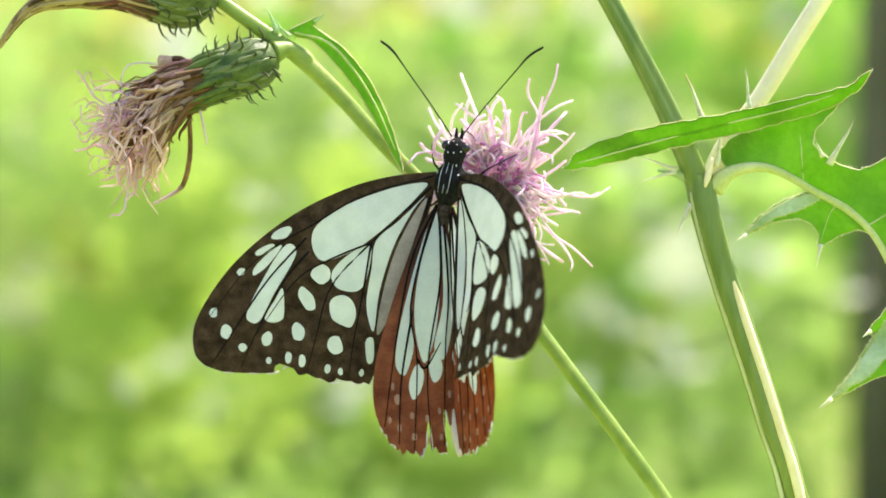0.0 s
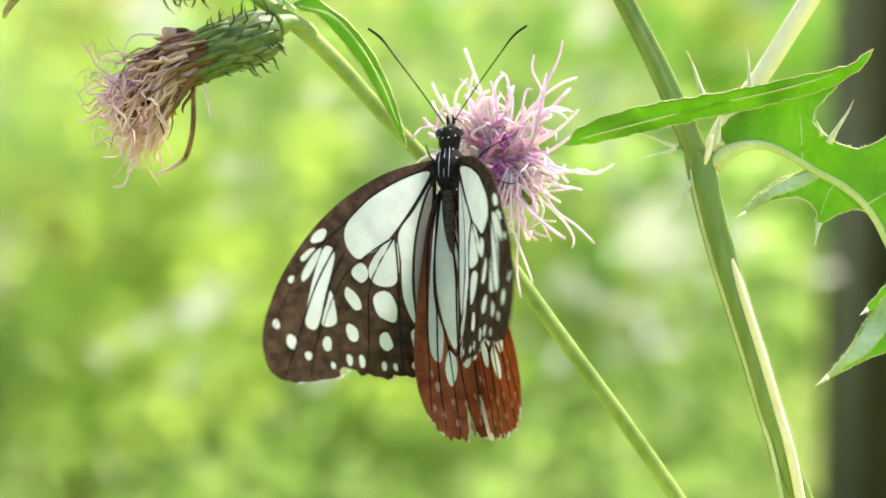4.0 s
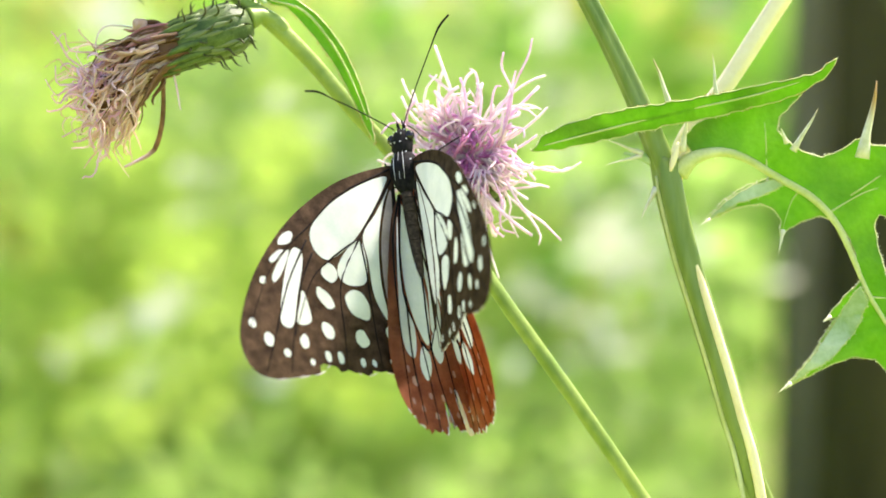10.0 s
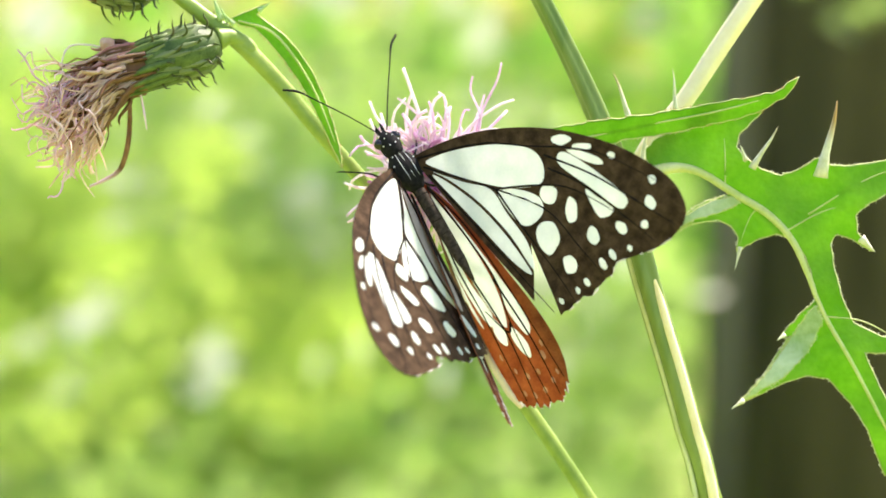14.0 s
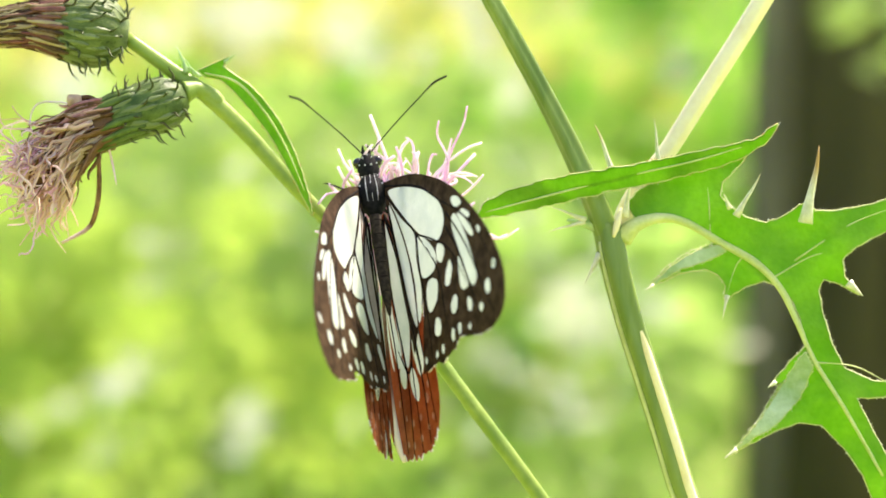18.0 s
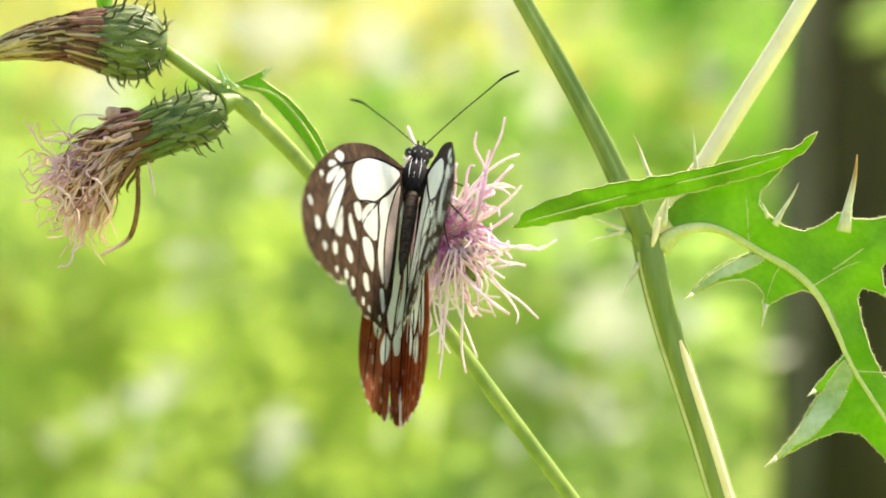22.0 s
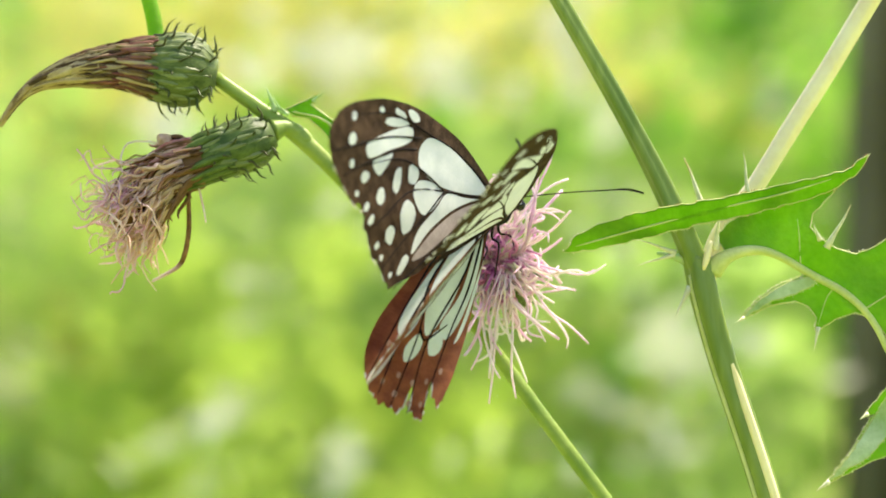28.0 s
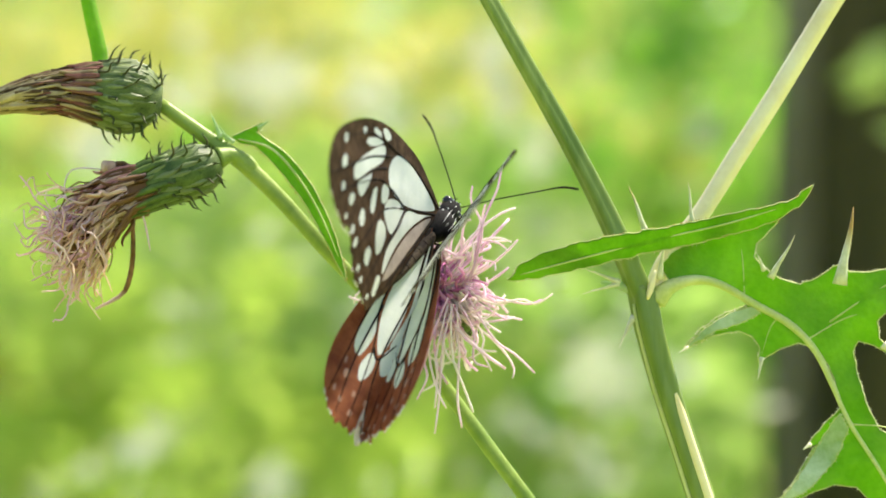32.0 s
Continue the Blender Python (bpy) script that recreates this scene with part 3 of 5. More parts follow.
def flower_branch():
    root = empty_at("thistle_branch", PIVOT)
    tagged(root, "slender green thistle stem with one pink flower and two withered heads", "thistle")
    P = lambda x, y, d=0: g(x, y, d) - PIVOT
    part("stem", tube([P(250, 121, 6), P(330, 178, 6), P(398, 226, 6), P(470, 294, 7), P(540, 372, 8), P(620, 455, 10), P(694, 537, 11), P(759, 622, 12), P(854, 750, 10), P(960, 890, 8),
                       P(1064, 1034, 8), P(1210, 1250, 8), P(1400, 1900, 12), P(1500, 3800, 30), P(1540, 7760, 60)],
                      [0.0013, 0.0015, 0.0017, 0.0016, 0.0015, 0.0015, 0.0014, 0.0015, 0.0015, 0.0015, 0.0016, 0.0022, 0.003, 0.0035], 90, 14, 4, 0.06), STEM, root)
    part("peduncle", tube([P(402, 222, 6), P(376, 210, 5), P(352, 216, 4)], [0.0016, 0.0015, 0.0024], 10, 12), STEM, root, "short yellow-green flower stalk")
    part("node", egg(P(380, 205, 6), P(425, 245, 6), [0.0003, 0.0014, 0.0018, 0.0016, 0.0004], 12, 0.03, 2), STEM, root)
    part("side_shoot", tube([P(148, 96, 12), P(142, 30, 13), P(126, -40, 14), P(100, -170, 14)], [0.0016, 0.0017, 0.0016, 0.0014], 14, 8), LEAF, root, "green shoot rising behind the dry head")
    # narrow stem leaf with a spur
    leaf = wavy([(376, 178), (398, 168), (432, 151), (420, 170), (440, 184), (468, 203), (496, 232), (520, 264), (541, 304), (560, 350), (574, 396), (581, 432), (564, 400), (545, 362), (524, 324), (500, 284),
                 (472, 248), (442, 215), (418, 193), (392, 189)], amp=1.2, seed=5)
    blade = leaf_blade("leaf_blade", root, leaf, lambda x, y: -5.5 - 0.4 * math.sin(x * 0.4), LEAF, "narrow toothed stem leaf", PIVOT)
    part("leaf_rib", tube([P(388, 182, 5.2), P(446, 198, 5.0), P(492, 246, 5.0), P(532, 310, 4.9), P(566, 388, 5.0)], [0.0002, 0.0003, 0.00025, 0.0002, 0.0001], 16, 5), RIB, root)
    for b, t in (((356, 176), (338, 136)), ((368, 180), (352, 156)), ((428, 160), (444, 146)), ((376, 184), (360, 170))):
        thistle_spine(root, P(*b, 5), P(*t, 4), 0.0008 if t == (338, 136) else 0.0005, LEAF_PALE)
    # top head: dry, its florets twisted into a beak
    a, b = P(253, 115, 5), P(96, 98, 3)
    prof = [0.0026, 0.0060, 0.0071, 0.0072, 0.0065, 0.0055, 0.0048]
    dry = part("dry_head", egg(a, b, prof, 30, 0.025, 4), BRACT_DRY, root, "spiny green involucre of a dry head, wine-red at its mouth")
    bract_spines(dry, a, b, prof, 6, 11, 0.0033, 11, 0.72)
    rnd = random.Random(21)
    axis, side = np.array(b - a), np.array((0, 1.0, 0))
    axis = axis / np.linalg.norm(axis)
    across = np.cross(axis, side)
    for i in range(54):
        q, s = 2 * math.pi * (i + rnd.uniform(-0.4, 0.4)) / 54, rnd.uniform(0.6, 0.78)
        o = side * math.cos(q) + across * math.sin(q)
        e = min(s + rnd.uniform(0.3, 0.5), 1.15)
        line = [a + (b - a) * u + o * (float(np.interp(u, np.linspace(0, 1, 7), prof)) + rnd.uniform(-0.0001, 0.0003)) for u in (s, (2 * s + e) / 3, (s + 2 * e) / 3, e)]
        part("inner_bract", tube(line, [0.00025, 0.00055, 0.0005, 0.0002], 9, 5), FLORET_WINE if math.sin(q) < 0.2 and i % 3 else (FLORET_DRY, CREVICE_SHADE, BRACT_DRY)[i % 3], dry)
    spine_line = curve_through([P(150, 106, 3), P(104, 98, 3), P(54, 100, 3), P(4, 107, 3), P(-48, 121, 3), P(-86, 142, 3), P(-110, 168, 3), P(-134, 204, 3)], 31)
    # the core is coloured as the shade seen between florets
    part("floret_core", tube(spine_line, [0.0045, 0.0042, 0.0037, 0.0027, 0.0014, 0.0008, 0.0005, 0.0002], sides=12, ridges=5, ridge=0.08, smooth_line=False), CREVICE_SHADE, dry, "core coloured dark for the shade between the dry florets")
    reach = [0.0049, 0.0045, 0.0040, 0.0029, 0.0014, 0.0008, 0.0005, 0.0003]
    for i in range(230):
        q = rnd.uniform(0, 6.28)
        k0 = int(22 * rnd.random() ** 1.2)
        if i < 22:
            k0, q = rnd.randint(8, 18), rnd.uniform(0.3, 3.6)
        k1 = min(30, k0 + rnd.randint(6, 13))
        twist, lift_end, wd = rnd.uniform(-0.7, 0.7), rnd.uniform(-0.0004, 0.0008), rnd.uniform(0.00018, 0.00034) if k0 < 7 else rnd.uniform(0.0002, 0.00056)
        pts = []
        for n in range(7):
            k = k0 + (k1 - k0) * n / 6
            r = float(np.interp(k / 30, np.linspace(0, 1, len(reach)), reach)) * rnd.uniform(0.9, 1.06) + lift_end * n / 6
            a = q + twist * n / 6
            pts.append(spine_line[int(round(k))] + np.array((0.25 * math.sin(a), math.cos(a), math.sin(a))) * r)
        if i < 22:
            wd = 0.0006
        near = k0 < 7 and k1 < 17
        # some strands take the gap's dark tone, as shade between their neighbours
        tone = STRAW if i < 22 else (FLORET_WINE, CREVICE_SHADE, FLORET_DRY)[i % 3] if near else (STRAW, FLORET_DRY, CREVICE_SHADE, FLORET_DRY, STRAW)[i % 5]
        part("floret", tube(pts, [wd * 0.8, wd, wd, wd * 0.55], 9, 5, 2, 0.3), tone, dry)
    # second head: withered, brown and pink
    a, b = P(355, 222, 4), P(226, 267, 2)
    prof = [0.0024, 0.0048, 0.0053, 0.0051, 0.0046, 0.0041]
    wilt = part("withered_head", egg(a, b, prof, 22, 0.03, 6), BRACT, root, "green spiny involucre with drooping withered florets")
    bract_spines(wilt, a, b, prof, 6, 9, 0.0032, 12, 0.95)
    ax = (b - a) / np.linalg.norm(b - a)
    e1 = np.array((0, 1.0, 0))
    e2 = np.cross(ax, e1)
    down = np.array((0, 0, -1.0))
    droop = curve_through([b - ax * 0.002, P(186, 280, 2), P(130, 322, 2), P(88, 366, 1), P(72, 388, 0)], 31)
    part("floret_core", tube(droop, [0.0041, 0.0043, 0.0036, 0.0019, 0.0005], sides=14, ridges=5, ridge=0.12, smooth_line=False), FLORET_BROWN, wilt, "matted brown mass of withered florets")
    girth = [0.0044, 0.0048, 0.0052, 0.0060, 0.0066]
    def lock(q, k0, k1, wild, lift_end, n=7):
        """A floret on the drooping mass, between two places along it; wild frays its end."""
        pts, lean = [], np.array([rnd.uniform(-1, 1) for _ in range(3)])
        for m in range(n):
            u = m / (n - 1)
            k = k0 + (k1 - k0) * u
            r = float(np.interp(k / 30, np.linspace(0, 1, 5), girth)) * (1 + lift_end * u)
            c = droop[int(min(round(k), 30))] + (droop[30] - droop[29]) * max(0, k - 30)
            pts.append(c + (e1 * math.cos(q) + e2 * math.sin(q)) * r + (lean + 0.4 * np.array([rnd.uniform(-1, 1) for _ in range(3)])) * wild * u * u)
        return pts
    for i in range(130):
        q = rnd.uniform(0, 6.28)
        k0 = rnd.uniform(0, 8)
        wd = rnd.uniform(0.0002, 0.00055)
        upper = math.sin(q) < -0.45
        pts = lock(q, k0, k0 + (rnd.uniform(7, 13) if upper else rnd.uniform(7, 17)), 0.0014 if upper else 0.0040, rnd.uniform(-0.25, 0.4))
        part("floret", tube(pts, [wd * 0.7, wd, wd * 0.9, wd * 0.3], 12, 6, 3, 0.3), FLORET_ROSE if upper and i % 4 else (FLORET_BROWN if k0 < 3.6 else FLORET_TAN), wilt)
    for i in range(90):
        q, k0 = rnd.uniform(0, 6.28), rnd.uniform(4, 18)
        pts = lock(q, k0, k0 + rnd.uniform(8, 17), 0.0060, rnd.uniform(-0.3, 0.6))
        part("floret", strand(pts, rnd.uniform(0.00013, 0.0003), 0.4, 12), (FLORET_TAN if k0 > 7 or i % 3 == 0 else FLORET_BROWN), wilt)
    for i in range(125):
        q, k0 = rnd.uniform(0, 6.28), rnd.uniform(11, 26)
        pts = lock(q, k0, k0 + rnd.uniform(5, 10), 0.0040, rnd.uniform(-0.6, 0.6), 6)
        d = np.array([rnd.uniform(-1, 0.5), rnd.uniform(-0.6, 0.6), rnd.uniform(-0.8, 0.7)]) * 0.0028
        part("floret", strand(pts + [pts[-1] + d, pts[-1] + d * 1.3 + np.array((rnd.uniform(-1, 1), 0, rnd.uniform(-1, 1))) * 0.0012], rnd.uniform(0.00014, 0.00024), 0.7, 14), FLORET_LILAC, wilt)
    part("floret_clump", egg(P(170, 244, 2), P(148, 224, 1), [0.0006, 0.0012, 0.0014, 0.0013, 0.0004], 11, 0.3, 8), FLORET_TAN, wilt)
    for i in range(16):
        q = rnd.uniform(0, 6.28)
        o = e1 * math.cos(q) + e2 * math.sin(q)
        pts = [a + ax * 0.009 + o * 0.0047, b - ax * 0.001 + o * 0.0046, b + ax * rnd.uniform(0.002, 0.005) + down * 0.0006 + o * 0.0046]
        part("bract", tube(pts, [0.0007, 0.0008, 0.0002], 7, 6), BRACT, wilt)
    for pts, w, m in (([(200, 300), (203, 350), (203, 396), (196, 436), (182, 460), (138, 484)], 0.00055, FLORET_CURL), ([(215, 262), (160, 240), (100, 236), (82, 260), (84, 290)], 0.00018, FLORET),
                      ([(210, 280), (120, 330), (60, 340), (20, 358)], 0.00016, FLORET), ([(205, 300), (150, 380), (110, 440), (102, 452)], 0.00035, FLORET_TAN), ([(150, 330), (118, 370), (72, 400), (58, 430)], 0.0003, FLORET_BROWN), ([(160, 350), (150, 400), (110, 428), (60, 436)], 0.0003, FLORET_TAN),
                      ([(216, 300), (226, 340), (234, 380)], 0.00025, FLORET), ([(210, 245), (190, 228), (170, 228), (160, 236)], 0.0005, FLORET_BROWN)):
        part("floret", strand([P(x, y, 2 + 0.5 * k) for k, (x, y) in enumerate(pts)], w, 0.5, 12), m, wilt)
    # the open flower
    c = P(742, 444, 5)
    a, b = P(778, 530, 13), P(768, 446, 9)
    prof = [0.0014, 0.0040, 0.0048, 0.0044, 0.0034]
    head = part("flower_head", egg(a, b, prof, 18, 0.03, 7), BRACT, root, "pink shaggy thistle flower with a green involucre")
    bract_spines(head, a, b, prof, 4, 12, 0.0020, 13, 1.0)
    rnd = random.Random(33)
    for i in range(280):
        core = i % 3 == 0
        q = rnd.uniform(0, 6.283)
        lean = rnd.uniform(0.05, 1.0) if core else rnd.uniform(0.5, 1.4)
        rad = np.array((math.cos(q), 0, math.sin(q)))
        out = np.array((0.02, -0.9, 0.12))
        d = out * math.cos(lean) + rad * math.sin(lean)
        d = d / np.linalg.norm(d)
        l = rnd.uniform(0.005, 0.0088) if core else rnd.uniform(0.0085, 0.0138)
        d = d * np.array((1, 0.42, 1))
        if d[2] < -0.5 and not core:
            l *= rnd.uniform(0.9, 1.35)
        if d[2] > 0.4 and not core:
            l *= 1.12
        p0 = c + rad * rnd.uniform(0.0, 0.0036) + np.array((0, 0.001, 0))
        bend = np.array([rnd.uniform(-1, 1) for _ in range(3)]) * 0.55
        curl = np.array([rnd.uniform(-1, 1) for _ in range(3)]) * 1.5
        p1 = p0 + d * l * 0.4
        p2 = p1 + (d + bend) * l * 0.33
        p3 = p2 + (d + bend + curl * 0.6) * l * 0.2
        p4 = p3 + (d * 0.5 + curl) * l * 0.14
        part("floret", strand([p0, p1, p2, p3, p4], rnd.uniform(0.00023, 0.00038), 0.85, 10), FLORET_CORE if core else FLORET, head)
    for pts in ([(800, 450), (840, 470), (890, 462), (915, 470), (945, 452)], [(790, 450), (840, 530), (880, 560), (914, 592)], [(770, 470), (752, 540), (745, 640), (738, 700)],
                [(775, 470), (780, 560), (778, 640), (786, 690)], [(760, 460), (720, 560), (724, 600), (706, 640)], [(765, 470), (768, 560), (790, 620), (806, 662)], [(780, 470), (806, 520), (806, 570), (832, 582)], [(760, 470), (740, 560), (742, 600), (738, 655)], [(790, 440), (850, 460), (900, 470), (925, 462)], [(800, 430), (820, 330), (845, 270), (852, 236)], [(800, 430), (820, 340), (800, 290), (802, 262)]):
        part("floret", strand([P(x, y, 1 - k) for k, (x, y) in enumerate(pts)], 0.00026, 0.8, 12), FLORET, head)
    return root


branch = flower_branch()


# ---- butterfly ----
def w(u, v):
    """A point of the left forewing, drawn in ninths of a millimetre with its hinge at 770, 318."""
    x, y = (u - 770) / 9, (318 - v) / 9
    return (0.9844 * x + 0.0108 * y - 0.03, 0.0407 * x + 0.9485 * y - 0.05)


def h(u, v):
    """A point of the left hindwing, its hinge at 772, 355."""
    return ((u - 772) / 9, (355 - v) / 9)


def forewing_cells():
    c = []
    def cell(*pts):
        c.append(loop_through([w(*p) for p in pts], 4))
    rnd = random.Random(17)
    def spot(u, v, a, b, tilt=0):
        rim = [(x + rnd.uniform(-0.1, 0.1) * a, y + rnd.uniform(-0.1, 0.1) * b) for x, y in oval(u, v, a * 0.94, b * 0.94, tilt, 8)]
        c.append(loop_through([w(*p) for p in rim], 3))
    cell((752, 324), (690, 333), (610, 362), (558, 398), (550, 432), (566, 462), (600, 456), (640, 436), (694, 392), (740, 346))
    cell((751, 347), (705, 392), (664, 428), (656, 480), (648, 545), (661, 594), (671, 522), (695, 440), (728, 376))
    cell((754, 352), (731, 382), (699, 446), (676, 528), (667, 600), (689, 566), (715, 482), (743, 392))
    cell((654, 436), (616, 452), (586, 484), (596, 513), (630, 520), (648, 496))
    cell((518, 433), (500, 436), (470, 484), (438, 552), (446, 571), (462, 566), (486, 518), (521, 455))
    cell((499, 510), (486, 532), (469, 562), (482, 572), (501, 566), (503, 540))
    cell((497, 432), (474, 446), (450, 472), (449, 486), (468, 474), (488, 450))
    cell((584, 536), (604, 526), (622, 536), (630, 560), (622, 584), (604, 580), (586, 566))
    spot(567, 487, 18, 19)
    spot(543, 531, 14, 26, -28)
    spot(497, 411, 20, 10, -24)
    spot(468, 440, 20, 7, -28)
    spot(427, 479, 8, 7, -40)
    spot(380, 551, 7, 10)
    spot(402, 586, 10, 14)
    spot(432, 615, 8, 8)
    spot(474, 601, 10, 14, 15)
    spot(528, 590, 12, 18, -12)
    spot(594, 616, 14, 19, -18)
    spot(655, 628, 9, 27, -3)
    for u, v, a, b in ((478, 640, 5, 7), (512, 636, 6, 12), (536, 643, 7, 12), (581, 658, 6, 9), (604, 664, 5, 7), (641, 668, 5, 7)):
        spot(u, v, a, b)
    return c


def hindwing_cells():
    pale = [loop_through([h(*p) for p in q], 4) for q in (
        ((774, 374), (757, 420), (738, 500), (731, 560), (735, 612), (747, 648), (764, 606), (775, 540), (778, 440)),
        ((783, 392), (783, 470), (781, 545), (764, 618), (780, 640), (794, 596), (800, 520), (795, 440)),
        ((758, 404), (738, 462), (716, 540), (700, 610), (697, 654), (712, 670), (726, 634), (729, 600), (724, 556), (736, 486)),
        ((733, 650), (719, 684), (725, 712), (740, 694), (745, 664)),
        ((765, 626), (754, 652), (761, 680), (774, 672), (778, 648)),
        ((802, 470), (806, 540), (804, 610), (796, 640), (800, 580)))]
    dots = [[h(*p) for p in oval(u, v, a, b)] for u, v, a, b in ((697, 712, 8, 12), (690, 690, 4, 9), (722, 740, 5, 8), (748, 744, 5, 9), (770, 730, 4, 8), (700, 762, 5, 9), (725, 776, 6, 9),
                                                                (752, 782, 5, 9), (772, 775, 4, 8), (684, 748, 4, 8), (788, 700, 4, 9))]
    return pale, dots


def flipped(shape):
    return [(-v[0], v[1], v[2]) for v in shape[0]], [tuple(reversed(f)) for f in shape[1]]


def wing_lift(x, y):
    r, a = math.hypot(x, y), math.atan2(y, x)
    return 0.16 * math.sin(a * 22) * min(r / 25, 1) + 0.6 * (r / 50) ** 2 * math.sin(a * 1.7 + 0.6)


def scallop(hem, deep, seed):
    """Bites between the points of a worn margin, towards the hinge."""
    rnd, out = random.Random(seed), []
    for (a, b), (c, d) in zip(hem, hem[1:]):
        out += [(a, b), ((a * 0.7 + c * 0.3), (b * 0.7 + d * 0.3) - 0.4 * deep), ((a + c) / 2 + rnd.uniform(-1, 1), (b + d) / 2 - deep * rnd.uniform(0.4, 1.5))]
    return out + [hem[-1]]


def forewing(root, right):
    lead = [(774, 304), (735, 306), (690, 311), (640, 322), (590, 340), (540, 364), (495, 392), (450, 428), (408, 470), (374, 518), (352, 560), (345, 592), (350, 626), (368, 646)]
    margin = [(400, 658), (440, 661), (470, 657)] if right else [(400, 658), (440, 661), (487, 663), (489, 650), (497, 646)]
    hem = [(512, 652), (530, 668), (560, 674), (585, 684), (612, 682), (634, 689), (655, 690)]
    inner = [(650, 650), (643, 548), (664, 600), (690, 645), (700, 600)] if right else [(672, 652), (700, 600)]
    edge = [w(*p) for p in curve_through(lead, 40)] + [w(u, v) for u, v in margin + scallop(hem, 5, 3 + right) + inner + [(722, 520), (745, 430), (764, 352)]]
    cells = forewing_cells()
    if right:
        keep = w(655, 628)
        cells = [q for q in cells if math.hypot(q[0][0] - keep[0], q[0][1] - keep[1]) > 3.2]
    shapes = sheet(edge, cells, wing_lift, 0.12, 2.4)
    if right:
        shapes = [flipped(s) for s in shapes]
    wing = part("forewing", shapes[0], WING_DARK, root, "dark brown forewing with pale bluish windows")
    for i, s in enumerate(shapes[1:]):
        if s[1]:
            # the third left cell is tan: the hindwing's shade behind it, put into colour
            part("wing_cell", s, WING_TAN if i == 2 and not right else WING_PALE, wing)
    sgn = -1 if right else 1
    fringe(wing, [w(*p) for p in curve_through(margin[:3] + hem, 44)], sgn, 1, 41 + right)
    for pts in (((765, 312), (640, 345), (555, 395), (500, 425), (440, 470), (372, 560)), ((762, 332), (655, 432), (585, 510), (560, 600), (545, 660)), ((655, 432), (580, 462), (520, 500), (450, 600)),
                ((655, 432), (640, 530), (625, 620), (618, 675)), ((545, 445), (500, 500), (455, 590), (430, 650)), ((760, 350), (715, 500), (690, 590), (664, 680)), ((540, 420), (470, 500), (400, 610), (380, 640))):
        line = [w(*p) for p in pts]
        part("vein", tube([(sgn * x / 1000, y / 1000, (wing_lift(x, y) + 0.05) / 1000) for x, y in curve_through(line, 14)], [0.00022, 0.00016, 0.00007], sides=5, smooth_line=False), VEIN, wing)
    return wing


def fringe(wing, line, sgn, bend, seed):
    """Broken pale hairs along a wing's worn outer margin."""
    rnd, k = random.Random(seed), 0
    while k < len(line) - 3:
        n = rnd.randint(2, 4)
        if rnd.random() < 0.6:
            part("fringe", tube([(sgn * x / 1000, y / 1000, bend * wing_lift(x, y) / 1000) for x, y in line[k:k + n]], [0.00010, 0.00022, 0.00010], 4, 4), WING_FRINGE, wing)
        k += n


def hindwing(root, right):
    edge = [h(*p) for p in curve_through([(778, 358), (748, 400), (715, 480), (684, 570), (664, 640), (657, 690), (659, 730), (668, 760)], 26)]
    hem = [(674, 772), (684, 790), (697, 800), (705, 808), (722, 806), (738, 812), (752, 811), (766, 806), (783, 804), (786, 770), (788, 742), (792, 765), (801, 772), (806, 752)]
    if right:
        hem = [(672, 774), (682, 790), (693, 797), (702, 806), (720, 804), (736, 811), (752, 809), (768, 806), (784, 802), (796, 788), (806, 762)]
    else:
        hem[6:9] = [(740, 811), (746, 800), (751, 744), (757, 796), (770, 806)]
        hem[-5:-2] = [(783, 804), (779, 770), (778, 726), (786, 752)]
    hem = scallop(hem, 9, 7 + right)
    edge += [h(*p) for p in hem] + [h(*p) for p in curve_through([(811, 700), (812, 620), (806, 520), (798, 430), (786, 364)], 14)]
    pale, dots = hindwing_cells()
    dots = [[(d[0][0] * 0.25 + p[0] * 0.75, d[0][1] * 0.25 + p[1] * 0.75) for p in d] for d in dots]
    shapes = sheet(edge, pale + dots, lambda x, y: 0.5 * wing_lift(x, y), 0.12, 2.4)
    if right:
        shapes = [flipped(s) for s in shapes]
    wing = part("hindwing", shapes[0], WING_RUST, root, "chestnut hindwing with pale cells, torn at its edge")
    for i, s in enumerate(shapes[1:]):
        if s[1]:
            part("wing_cell" if i < len(pale) else "wing_dot", s, WING_PALE if i < len(pale) else WING_DOT, wing)
    sgn = -1 if right else 1
    rag = [h(*p) for p in curve_through([(668, 760), *hem], 60)]
    fringe(wing, rag, sgn, 0.5, 31 + right)
    if right:
        fold = [h(*p) for p in ((800, 470), (808, 560), (812, 640), (811, 710), (803, 770), (796, 800))]
        part("wing_fold", tube([(sgn * x / 1000, y / 1000, 0.0004 * math.sin(k)) for k, (x, y) in enumerate(fold)], [0.0002, 0.0003, 0.0004, 0.0006, 0.0007, 0.0003], 16, 6, 2, 0.5), WING_FOLD, wing, "curled pale torn inner margin")
    for pts in (((776, 365), (742, 470), (724, 560), (734, 640), (726, 800)), ((780, 370), (778, 500), (752, 655), (756, 800)), ((775, 362), (730, 460), (700, 600), (676, 760)), ((786, 372), (792, 520), (784, 620), (778, 790)),
                ((734, 640), (748, 656), (776, 610)), ((728, 556), (706, 680), (700, 790))):
        line = [h(*p) for p in pts]
        part("vein", tube([(sgn * x / 1000, y / 1000, (0.5 * wing_lift(x, y) + 0.05) / 1000) for x, y in curve_through(line, 14)], [0.00026, 0.0002, 0.0001], sides=5, smooth_line=False), VEIN, wing)
    return wing


